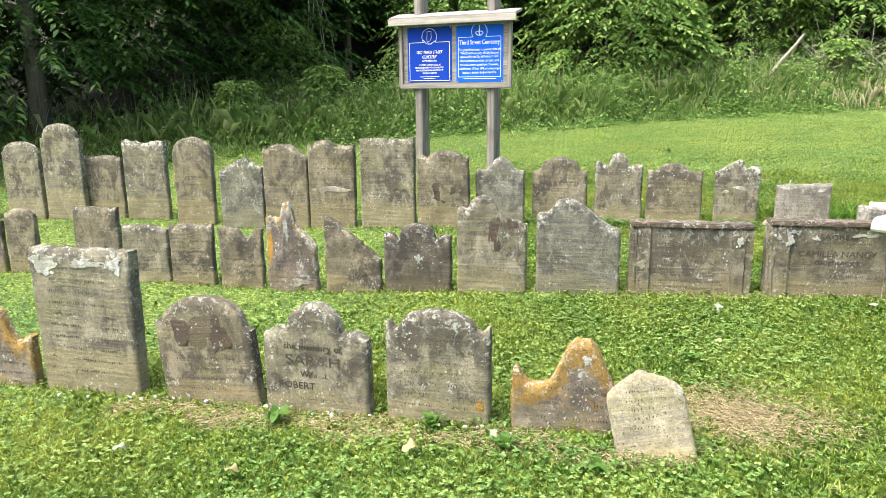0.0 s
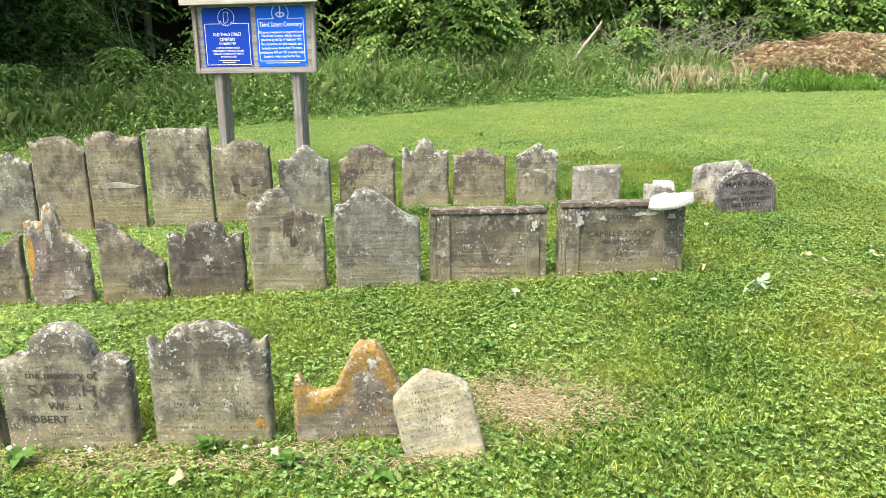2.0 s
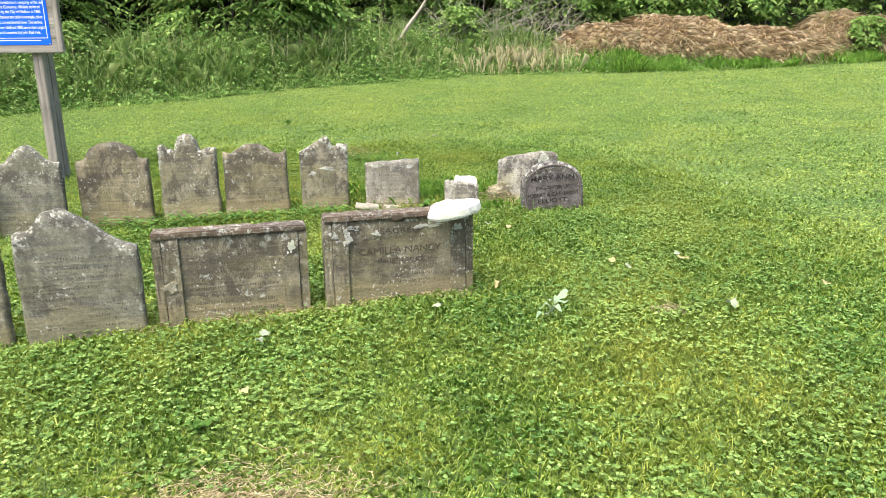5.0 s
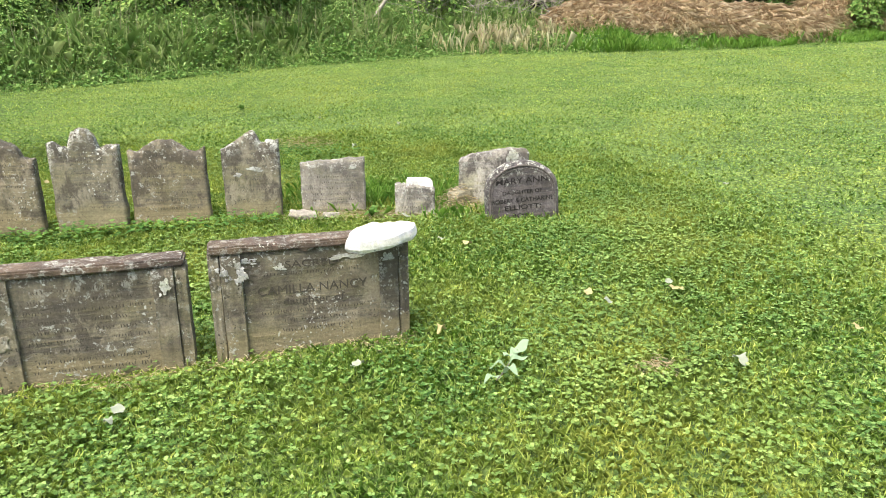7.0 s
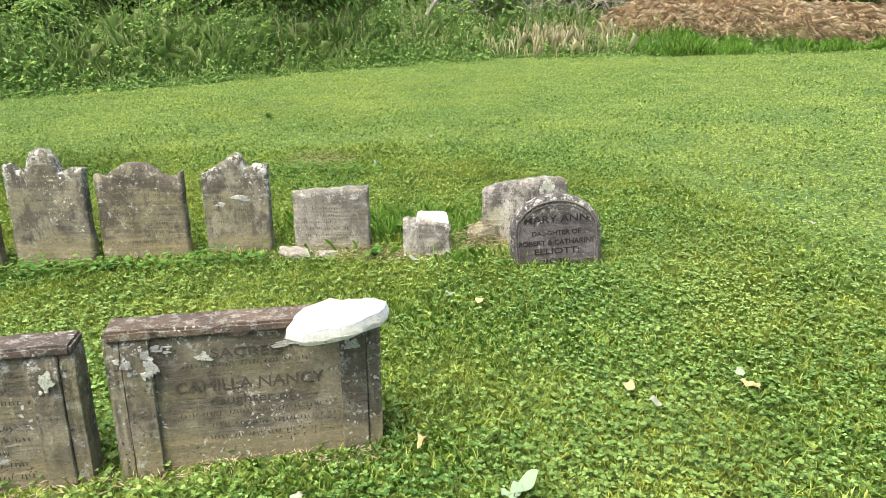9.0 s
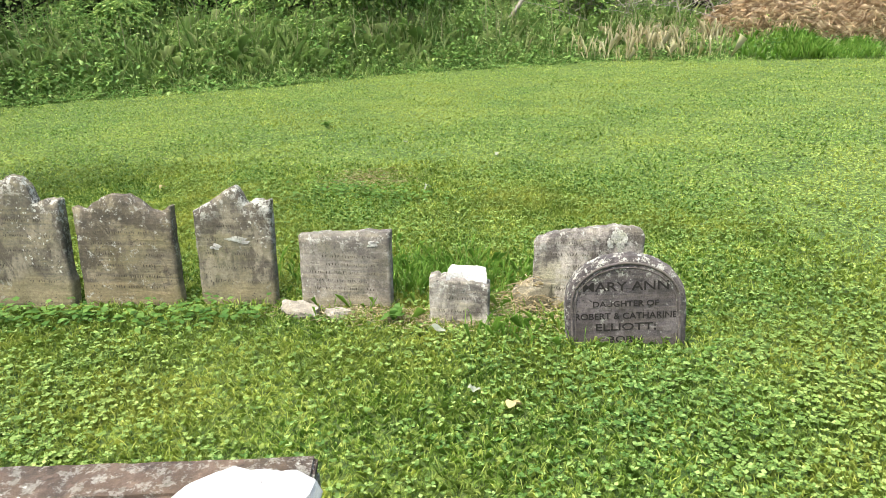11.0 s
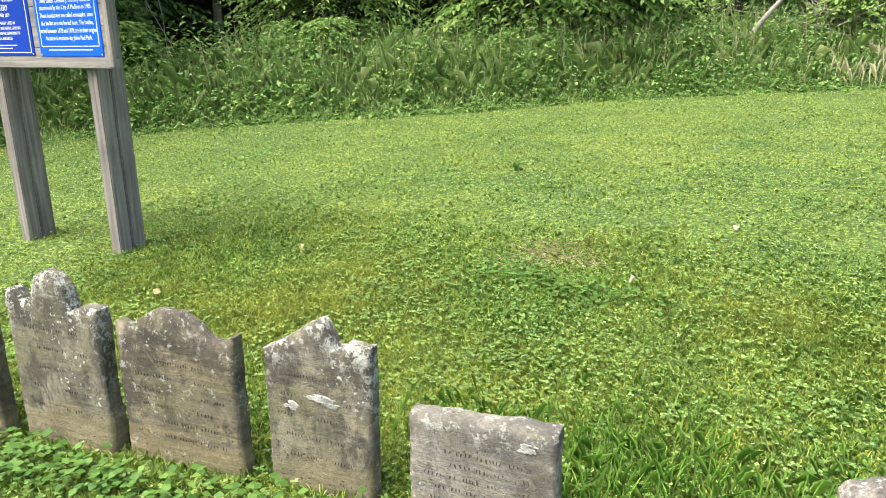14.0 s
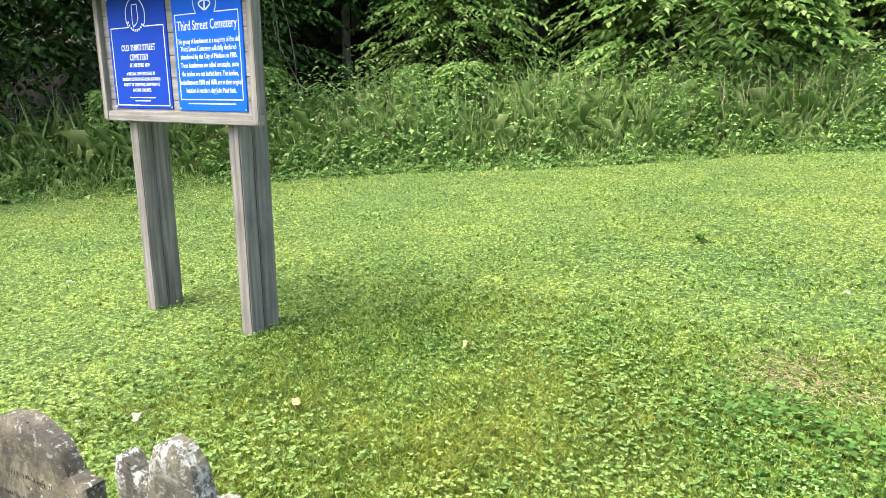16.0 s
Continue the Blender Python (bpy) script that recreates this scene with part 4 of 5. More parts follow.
def notice_board():
    thing = new("notice_board")
    x, y = -3.575, 8.80
    base = height(x, y)
    thing.matrix_world = pose(x, y, base, 0, 0, -1)
    tagged(thing, "weathered timber notice board with two blue cemetery panels on posts", "sign")
    for px in (-0.525, 0.495):
        post = part("post", block(0.10, 0.10, 2.75, (px, -0.050, -0.25), 0.007), POSTWOOD, thing, "grey weathered square post")
        part("post", block(0.105, 0.115, 2.78, (px + 0.001, 0.062, -0.25), 0.009), POSTWOOD, thing, "grey weathered square post")
    low, wide, tall = 1.52 - base, 1.57, 0.80
    for k in range(6):
        part("plank", block(wide - 0.10, 0.018, tall / 6 - 0.004, (0, -0.108, low + k * tall / 6), 0.002), BOARDWOOD, thing)
    part("frame_bottom", block(wide, 0.045, 0.065, (0, -0.122, low - 0.005), 0.005), BOARDWOOD, thing)
    part("frame_top", block(wide - 0.12, 0.04, 0.05, (0, -0.12, low + tall - 0.03), 0.005), BOARDWOOD, thing)
    for s in (-1, 1):
        part("frame_side", block(0.055, 0.05, tall + 0.02, (s * (wide / 2 - 0.028), -0.124, low), 0.005), POSTWOOD, thing)
    tilt = Matrix.Rotation(radians(14), 4, "X")
    part("roof_cap", block(wide + 0.16, 0.28, 0.035, (0, -0.11, low + tall + 0.09), 0.005, tilt), PALEWOOD, thing, "pale weathered sloping roof board")
    part("roof_fascia", block(wide + 0.18, 0.03, 0.085, (0, -0.245, low + tall - 0.01), 0.005), PALEWOOD, thing, "pale weathered fascia board")
    text_panel(thing, -0.347, low + 0.075, 0.635, 0.70, BLUE, True)
    text_panel(thing, 0.350, low + 0.070, 0.635, 0.715, BLUE_LIGHT, False)
    return thing


notice_board()


# ---- plants ----
def scatter(rng, n, x0, x1, y0, y1, keep):
    x, y = rng.uniform(x0, x1, n), rng.uniform(y0, y1, n)
    ok = rng.random(n) < keep(x, y)
    return x[ok], y[ok]


def near(x, y):
    """1 along the stretch that is walked, falling off away from it."""
    cx = np.interp(y, [0, 2, 4.5, 9], [-0.6, 0.2, 0.8, 0.2])
    dx, dy = (x - cx) / 4.6, np.clip(y - 7.0, 0, 99) / 5.0
    return 1 / (1 + dx * dx + dy * dy)


def bare(x, y):
    """1 on the patches of dry clippings."""
    wob = 0.06 * np.sin(9 * x + 3) * np.sin(11 * y)
    a = np.exp(-(((x - 0.05) / 0.36) ** 2 + ((y - 3.2) / 0.24) ** 2) * (1 + 4 * wob))
    b = 0.55 * np.exp(-((y - (2.60 + 0.115 * (x + 1.4)) + wob) / 0.09) ** 2) * ((x > -2.9) & (x < -0.1))
    c = 0.6 * np.exp(-(((x - 0.75) / 0.5) ** 2 + ((y - 6.86) / 0.10) ** 2))
    d = 0.8 * np.exp(-(((x - 1.33) / 0.16) ** 2 + ((y - 7.02) / 0.14) ** 2))
    e = 0.3 * np.exp(-((y - (4.78 + 0.22 * (x + 0.29)) + wob) / 0.06) ** 2) * ((x > -0.75) & (x < 0.98))
    f = 0.8 * np.exp(-(((x - 1.97) / 0.08) ** 2 + ((y - 4.69) / 0.06) ** 2))
    g = 0.35 * np.exp(-(((x + 0.1) / 0.35) ** 2 + ((y - 9.4) / 0.3) ** 2))
    return np.clip(a + b + c + d + e + f + g, 0, 1)


def turned(a, rise):
    """Directions at azimuth a that climb by rise, and their level sides."""
    way = unit(np.stack([np.cos(a), np.sin(a), rise], -1))
    return way, np.stack([-np.sin(a), np.cos(a), 0 * a], -1)


def patchy(x, y):
    return np.sin(1.3 * x + 2 * np.sin(0.8 * y)) * np.sin(1.1 * y + 1.5 * np.sin(0.9 * x)) + 0.5 * np.sin(3.7 * x + 1.1 * y) * np.sin(2.9 * y - 1.7 * x)


def trimmed(x, y):
    """Thin growth just before the face of each stone and none inside it."""
    k = np.ones(len(x))
    for sx, sy, yaw, w, thick in BASES:
        ca, sa = math.cos(radians(yaw)), math.sin(radians(yaw))
        u, v = (x - sx) * ca + (y - sy) * sa, (y - sy) * ca - (x - sx) * sa
        k[(np.abs(u) < w / 2 + 0.01) & (v > -thick / 2 - 0.08) & (v < thick / 2)] = 0.22
    return k


def build_lawn():
    rng = np.random.default_rng(3)

    def lawn(x, y):
        return (near(x, y) * (y < verge(x) + 0.3)) * np.clip((y + 0.4) / 1.6, 0.12, 1) * (1 - 0.93 * bare(x, y)) * trimmed(x, y)

    def close(x, y):
        mid = np.interp(y, [1.5, 2.5, 4.5, 7, 9.5], [-0.9, -0.5, 0.9, 0.4, -0.6])
        return np.clip((3.3 - np.abs(x - mid)) / 1.4, 0, 1) * np.clip((10.2 - y) / 1.5, 0, 1) * (1 - 0.93 * bare(x, y)) * trimmed(x, y)

    def blades(x, y, long, wide):
        n = len(x)
        way, side = turned(rng.uniform(0, 2 * np.pi, n), 1 / rng.uniform(0.12, 1.1, n))
        tuft = 1.0 + 0.18 * np.sin(3.1 * x + 1.3 * np.sin(2.2 * y)) * np.sin(2.7 * y + np.sin(1.9 * x))
        return kites(np.stack([x, y, slope(x, y) - 0.004], -1), way, side, rng.uniform(0.024, 0.070, n) * tuft * long, rng.uniform(0.0026, 0.0052, n) * wide, rng.uniform(0.1, 0.65, n))
    x, y = scatter(rng, 820000, -13, 14, -3, 20, lawn)
    u, w = scatter(rng, 470000, -4.4, 4.4, 1.5, 10.2, close)
    v, f = joined(blades(x, y, 0.85, near(x, y) ** -0.7), blades(u, w, 1.0, 1.0))
    tagged(part("lawn_grass", mesh_of("lawn_grass", v, f), GRASS), "short mown yellow-green lawn grass", "grass", kind="stuff")

    def clover(x, y, size):
        n = len(x)
        c = np.stack([x, y, slope(x, y) + rng.uniform(0.010, 0.046, n)], -1)
        a0 = rng.uniform(0, 2 * np.pi, n)
        tip, roll = rng.uniform(-0.45, 0.45, n), rng.uniform(0, 2 * np.pi, n)
        out = []
        for k in range(3):
            a = a0 + k * 2 * np.pi / 3
            way, side = turned(a, tip * np.cos(a - roll) + 0.12)
            side[:, 2] = tip * np.sin(a - roll)
            out.append(kites(c, way, side, size, size * 1.1, -0.08))
        return joined(*out)

    def colony(x, y):
        return np.clip(0.62 + 0.6 * patchy(x, y) + 0.3 * np.sin(6.1 * x + 2 * np.sin(4.3 * y)) * np.sin(5.7 * y), 0.2, 1.0)
    x, y = scatter(rng, 480000, -13, 14, -3, 20, lambda x, y: lawn(x, y) * colony(x, y))
    u, w = scatter(rng, 76000, -4.4, 4.4, 1.5, 10.2, lambda x, y: close(x, y) * colony(x, y))
    v, f = joined(clover(x, y, rng.uniform(0.008, 0.017, len(x)) * near(x, y) ** -0.42), clover(u, w, rng.uniform(0.008, 0.018, len(u))))
    tagged(part("clover", mesh_of("clover", v, f), CLOVER), "low green clover spread through the lawn", "clover", kind="stuff")
    x, y = scatter(rng, 1300000, -4.2, 2.4, 2.2, 9.9, lambda x, y: 0.9 * bare(x, y) ** 1.6)
    n = len(x)
    way, side = turned(rng.uniform(0, 2 * np.pi, n), rng.uniform(-0.1, 0.35, n))
    lump = 0.17 * np.exp(-(((x - 1.33) / 0.10) ** 2 + ((y - 7.02) / 0.08) ** 2))
    v, f = kites(np.stack([x, y, slope(x, y) + rng.uniform(0.004, 0.024, n) + lump * rng.random(n)], -1), way, side, rng.uniform(0.02, 0.065, n), 0.0028, 0.15)
    tagged(part("dry_clippings", mesh_of("dry_clippings", v, f), THATCH), "dry straw-coloured clippings on bare patches by the stones", "clippings", kind="stuff")
    # uncut grass at the feet of the stones
    pos = []
    for sx, sy, yaw, w, thick in BASES:
        m = int(260 * w * float(0.35 + 0.65 * near(np.array(sx), np.array(sy))))
        u = rng.uniform(-0.55, 0.55, m) * w
        back = rng.random(m) < 0.35
        d = np.where(back, thick / 2 + 0.02 + np.abs(rng.normal(0, 0.05, m)), -thick / 2 - 0.012 - np.abs(rng.normal(0, 0.035, m)))
        ca, sa = math.cos(radians(yaw)), math.sin(radians(yaw))
        pos.append(np.stack([sx + u * ca - d * sa, sy + u * sa + d * ca], -1))
    p = np.concatenate(pos)
    p = p[rng.random(len(p)) > 0.8 * bare(p[:, 0], p[:, 1])]
    n = len(p)
    way, side = turned(rng.uniform(0, 2 * np.pi, n), 1 / rng.uniform(0.1, 0.8, n))
    v, f = kites(np.stack([p[:, 0], p[:, 1], slope(p[:, 0], p[:, 1]) - 0.005], -1), way, side, rng.uniform(0.03, 0.085, n), rng.uniform(0.003, 0.006, n), rng.uniform(0.1, 0.6, n))
    tagged(part("grass_tufts", mesh_of("grass_tufts", v, f), GRASS), "longer uncut grass tufts at the feet of the stones", "grass", kind="stuff")
    # taller grass and ground ivy behind the end stones
    x, y = scatter(rng, 26000, -1.6, 2.3, 6.3, 8.6, lambda x, y: np.clip(np.exp(-(((x - 0.75) / 0.55) ** 2 + ((y - 7.35) / 0.28) ** 2)) + 0.45 * np.exp(-(((x - 1.3) / 0.18) ** 2 + ((y - 6.75) / 0.13) ** 2)) + 0.4 * np.exp(-(((x - 0.3) / 0.5) ** 2 + ((y - 8.87) / 0.15) ** 2)), 0, 1))
    n = len(x)
    way, side = turned(rng.uniform(0, 2 * np.pi, n), 1 / rng.uniform(0.1, 0.7, n))
    v, f = kites(np.stack([x, y, slope(x, y)], -1), way, side, rng.uniform(0.06, 0.17, n), rng.uniform(0.004, 0.007, n), rng.uniform(0.1, 0.5, n))
    tagged(part("long_grass", mesh_of("long_grass", v, f), BRIGHT), "long bright grass missed by the mower behind the end stones", "grass", kind="stuff")
    x, y = scatter(rng, 15000, -2.0, 1.0, 6.4, 9.3, lambda x, y: np.clip(np.exp(-((y - 6.74 - 0.06 * x) / 0.09) ** 2) * (x < 0.1) + np.exp(-(((x - 0.12) / 0.48) ** 2 + ((y - 8.92 + 0.05 * np.sin(5 * x)) / 0.13) ** 2)), 0, 1))
    n = len(x)
    a = rng.uniform(0, 2 * np.pi, n)
    way, side = turned(a, rng.uniform(-0.3, 0.6, n))
    size = np.where(y > 8, 0.034, rng.uniform(0.025, 0.045, n))
    v, f = kites(np.stack([x, y, slope(x, y) + rng.uniform(0.02, 0.085, n)], -1), way, side, size, size * 0.9, 0.1)
    tagged(part("ground_ivy", mesh_of("ground_ivy", v, f), IVY), "round dark green weed leaves along the stones", "weeds", kind="stuff")


def build_verge():
    rng = np.random.default_rng(5)

    def strip(x, y):
        o = y - verge(x)
        return ((o > 0) & (o < 5)) * np.clip(1.1 - o / 6, 0.2, 1) * np.clip((x + 12.0) / 2.5, 0.08, 1) * np.where((x > 4.0) & (o > 0.7), 0.10, 1.0)

    def thicket(x, y):
        drift = 0.16 * np.sin(0.9 * x + 1.1 * np.sin(0.7 * y)) * np.sin(0.8 * y + 2) + 0.10 * np.sin(2.3 * x + 1.7 * np.sin(1.1 * x))
        return np.clip(0.82 + drift + rng.normal(0, 0.22, len(x)), 0.25, 1.4) * np.interp(x, [2.5, 4.5], [1.0, 0.6])
    x, y = scatter(rng, 330000, -16, 18, 5, 25, strip)
    n = len(x)
    o = np.clip((y - verge(x)) / 1.1, 0.12, 1)
    way, side = turned(rng.uniform(0, 2 * np.pi, n), 1 / rng.uniform(0.05, 0.75, n))
    v, f = kites(np.stack([x, y, slope(x, y)], -1), way, side, rng.uniform(0.4, 1.0, n) * o * thicket(x, y), rng.uniform(0.008, 0.015, n), rng.uniform(0.08, 0.5, n))
    tagged(part("tall_grass", mesh_of("tall_grass", v, f), TALL), "tall unmown green grass on the bank before the woods", "grass", kind="stuff")
    x, y = scatter(rng, 760000, -16, 18, 5, 25, lambda x, y: strip(x, y) * np.clip(0.6 + patchy(1.4 * x, 1.4 * y), 0.2, 1))
    n = len(x)
    o = np.clip((y - verge(x)) / 1.1, 0.1, 1)
    z = slope(x, y) + rng.random(n) ** 0.7 * 0.85 * o * thicket(x + 3, y)
    way, side = turned(rng.uniform(0, 2 * np.pi, n), rng.uniform(-0.5, 0.6, n))
    side[:, 2] = rng.uniform(-0.4, 0.4, n)
    size = rng.uniform(0.05, 0.115, n)
    v, f = kites(np.stack([x, y, z], -1), way, side, size, size * 0.55, 0.25)
    tagged(part("verge_weeds", mesh_of("verge_weeds", v, f), WEED), "leafy green weeds mixed through the tall grass bank", "weeds", kind="stuff")
    # upright leafy weeds standing in clumps
    cx, cy = scatter(rng, 900, -13, 4.5, 9, 22, lambda x, y: strip(x, y) * (y - verge(x) > 0.25) * np.clip(0.5 + patchy(0.9 * x + 2, 0.9 * y), 0.05, 1))
    m = 34
    tall = np.repeat(rng.uniform(0.45, 1.15, len(cx)) * np.clip((cy - verge(cx)) / 0.9, 0.45, 1), m)
    k = np.tile(np.linspace(0.15, 1, m), len(cx))
    x, y = np.repeat(cx, m) + rng.normal(0, 0.05, m * len(cx)), np.repeat(cy, m) + rng.normal(0, 0.05, m * len(cx))
    a = 2.4 * np.tile(np.arange(m), len(cx)) + rng.normal(0, 0.4, len(x))
    way, side = turned(a, 0.7 * k - 0.25 + rng.normal(0, 0.2, len(x)))
    size = rng.uniform(0.10, 0.19, len(x)) * (1.15 - 0.6 * k)
    v, f = kites(np.stack([x, y, slope(x, y) + tall * k], -1), way, side, size, size * 0.42, 0.3)
    tagged(part("leafy_weeds", mesh_of("leafy_weeds", v, f), SHRUB), "upright leafy weeds standing in clumps along the bank", "weeds", kind="stuff")
    # seed stalks
    x, y = scatter(rng, 5000, -16, 14, 5, 25, lambda x, y: strip(x, y) * (y - verge(x) > 0.7))
    n = len(x)
    way, side = turned(rng.uniform(0, 2 * np.pi, n), 1 / rng.uniform(0.02, 0.25, n))
    v, f = kites(np.stack([x, y, slope(x, y)], -1), way, side, rng.uniform(0.9, 1.45, n) * thicket(x, y) ** 0.5, 0.012, 0.08)
    tagged(part("seed_stalks", mesh_of("seed_stalks", v, f), STALK), "thin pale seed stalks standing over the tall grass", "grass", kind="stuff")
    # bright rank grass before the straw heap
    x, y = scatter(rng, 42000, 4.5, 14, 17.5, 21.5, lambda x, y: ((y > verge(x) - 0.1) & (y < verge(x) + 1.3)) * np.clip(0.6 + np.sin(2.1 * x + 1), 0.1, 1))
    n = len(x)
    way, side = turned(rng.uniform(0, 2 * np.pi, n), 1 / rng.uniform(0.05, 0.6, n))
    v, f = kites(np.stack([x, y, slope(x, y)], -1), way, side, rng.uniform(0.22, 0.52, n) * (0.75 + 0.4 * np.sin(1.7 * x + 0.6) * np.sin(4.1 * x)), rng.uniform(0.012, 0.024, n), rng.uniform(0.1, 0.6, n))
    tagged(part("rank_grass", mesh_of("rank_grass", v, f), BRIGHT), "rank bright green grass before the straw heap", "grass", kind="stuff")
    # dry clump
    x, y = scatter(rng, 9000, 0.6, 4.6, 18.1, 19.8, lambda x, y: np.clip(0.5 + 0.6 * np.sin(2.3 * x + 5 * y), 0.08, 1) * 0.7 * np.exp(-(((x - 2.9) / 0.95) ** 2 + ((y - 18.8) / 0.45) ** 2)) + 0.03 * (x > 2.5))
    n = len(x)
    way, side = turned(rng.uniform(0, 2 * np.pi, n), 1 / rng.uniform(0.05, 0.5, n))
    v, f = kites(np.stack([x, y, slope(x, y)], -1), way, side, rng.uniform(0.15, 0.85, n), rng.uniform(0.004, 0.009, n), rng.uniform(0.0, 0.7, n))
    tagged(part("dry_grass", mesh_of("dry_grass", v, f), PALESTRAW), "pale dry dead grass clump on the bank", "grass", kind="stuff")


def straw_heap(x, y, long, deep, tall, seed, label):
    """A mound of raked straw: a lumpy core with loose stalks over it."""
    rng = np.random.default_rng(seed)
    thing = new("straw_heap")
    z = height(x, y)
    thing.matrix_world = pose(x, y, z, 0, 0, 0)
    tagged(thing, label, "straw heap", "straw heaps")

    def top(u, w):
        r = (u / long * 2) ** 2 + (w / deep * 2) ** 2
        return tall * (1 - 0.16 * u / long * 2) * np.clip(1 - r, 0, 1) ** 0.40 * (0.8 + 0.10 * np.sin(1.9 * u + seed) + 0.16 * np.sin(4.3 * u + 2.6 * w) + 0.08 * np.sin(9.7 * u + 5 * w))
    us, ws = np.linspace(-long / 2, long / 2, 40), np.linspace(-deep / 2, deep / 2, 16)
    U, W = np.meshgrid(us, ws)
    v = np.stack([U, W, top(U, W) - 0.12 + slope(x + U, y + W) - z], -1).reshape(-1, 3)
    i = (np.arange(15)[:, None] * 40 + np.arange(39)).reshape(-1, 1)
    part("core", mesh_of("core", v, i + [[0, 1, 41, 40]]), STRAW, thing)
    n = int(42000 * long / 5)
    u, w = rng.uniform(-0.5, 0.5, n) * long, rng.uniform(-0.5, 0.35, n) * deep
    ok = top(u, w) > 0.02
    u, w = u[ok], w[ok]
    n = len(u)
    a = rng.uniform(0, 2 * np.pi, n)
    way, side = turned(a, rng.uniform(-0.55, 0.45, n))
    v, f = kites(np.stack([u, w, top(u, w) + slope(x + u, y + w) - z + rng.uniform(-0.12, 0.05, n)], -1), way, side, rng.uniform(0.15, 0.50, n), rng.uniform(0.005, 0.010, n), rng.uniform(0, 0.45, n))
    tagged(part("straw", mesh_of("straw", v, f), STRAW, thing), kind="stuff")
    return thing


def brush_heap():
    rng = np.random.default_rng(31)
    thing = new("brush_heap")
    x0, y0 = 3.0, 20.0
    thing.matrix_world = pose(x0, y0, height(x0, y0), 0, 0, 0)
    tagged(thing, "heap of bare grey dead branches and twigs in the weeds", "brush heap")
    q = np.linspace(0, 1, 7)[:, None]
    for i in range(110):
        s = np.array([rng.uniform(-1.7, 1.9), rng.uniform(-0.5, 0.6), rng.uniform(0.25, 0.75)])
        up = i % 4 == 0
        d = np.array([rng.normal(0, 0.35), rng.normal(0, 0.3), rng.uniform(0.7, 1.5)]) if up else np.array([rng.normal(0, 1.3), rng.normal(0, 0.4), rng.uniform(0.1, 0.9)])
        bow = np.array([rng.normal(0, 0.4), rng.normal(0, 0.3), rng.normal(0.15, 0.4)])
        part("branch", mesh_of("branch", *tube(s + q * d + bow * (q - q * q) * 2, rng.uniform(0.003, 0.009) * (1.1 - q[:, 0]), 5)), DEADWOOD, thing)
    return thing


def crown_mesh(rng, tall, radius, low, sprays, per, leaf, slim=0.5):
    """Layered drooping sprays of leaves round the limbs."""
    t = rng.random(sprays) ** 0.9
    a = rng.uniform(0, 2 * np.pi, sprays)
    r = radius * np.sqrt(rng.uniform(0.2, 1, sprays)) * np.sqrt(np.clip(1 - (t - 0.3) ** 2 / 0.62, 0.1, 1)) * (0.85 + 0.25 * np.sin(3 * a + 5 * t))
    layer = np.round(t * 11 + 0.35 * np.sin(2 * a)) / 11
    t = np.clip(0.35 * t + 0.65 * layer, 0, 1)
    c = np.stack([np.cos(a) * r, np.sin(a) * r, low + t * (tall - low) + 0.12 * (radius - r)], -1)
    d = unit(np.stack([np.cos(a), np.sin(a), rng.uniform(-0.45, 0.05, sprays)], -1) + rng.normal(0, 0.3, (sprays, 3)) * [1, 1, 0.4])
    s = unit(np.cross(d, np.array([[0, 0, 1.0]])) + rng.normal(0, 0.15, (sprays, 3)))
    k = np.linspace(0, 1, per)
    length = rng.uniform(0.55, 1.2, sprays) * min(1.0, radius / 2.2)
    base = c[:, None] + d[:, None] * (k[None, :, None] * length[:, None, None]) - np.array([0, 0, 1.0]) * (0.28 * k ** 2)[None, :, None] * length[:, None, None]
    sign = np.where(np.arange(per) % 2 == 0, 1.0, -1.0)[None, :, None]
    way = d[:, None] * 0.75 + s[:, None] * sign + rng.normal(0, 0.15, (sprays, per, 3)) - np.array([0, 0, 0.3])
    base, way = base.reshape(-1, 3), unit(way.reshape(-1, 3))
    side = unit(np.cross(way, np.array([[0, 0, 1.0]])) + rng.normal(0, 0.28, (len(way), 3)))
    size = leaf * rng.uniform(0.65, 1.25, len(way))
    return mesh_of("crown", *kites(base, way, side, size, size * slim, 0.2))


def tree(x, y, tall, radius, low, trunk, sprays, seed, label, leaf=0.15, material=None):
    rng = np.random.default_rng(seed)
    thing = new("tree")
    thing.matrix_world = pose(x, y, height(x, y), 0, 0, 0)
    tagged(thing, label, "tree", "trees of the wood edge")
    k = np.linspace(0, 1, 9)
    bend = np.stack([0.25 * np.sin(2.2 * k + seed) * k, 0.2 * np.sin(1.7 * k + 2 * seed) * k, -0.3 + k * tall * 0.85], -1)
    part("trunk", mesh_of("trunk", *tube(bend, trunk * (1 - 0.75 * k) + 0.25 * trunk * np.exp(-14 * k), 10)), BARK, thing)
    for i in range(7):
        a, z0 = rng.uniform(0, 2 * np.pi), rng.uniform(0.25, 0.8)
        start = np.array([np.interp(z0, k, bend[:, j]) for j in range(3)])
        q = np.linspace(0, 1, 6)[:, None]
        reach = radius * rng.uniform(0.5, 0.85)
        pts = start + q * np.array([np.cos(a) * reach, np.sin(a) * reach, reach * rng.uniform(0.0, 0.5)]) - np.array([0, 0, 0.6]) * q ** 2
        part("limb", mesh_of("limb", *tube(pts, trunk * 0.35 * (1 - 0.8 * q[:, 0]), 6)), BARK, thing)
    part("crown", crown_mesh(rng, tall, radius, low, sprays, 16, leaf), material or TREE, thing)
    return thing


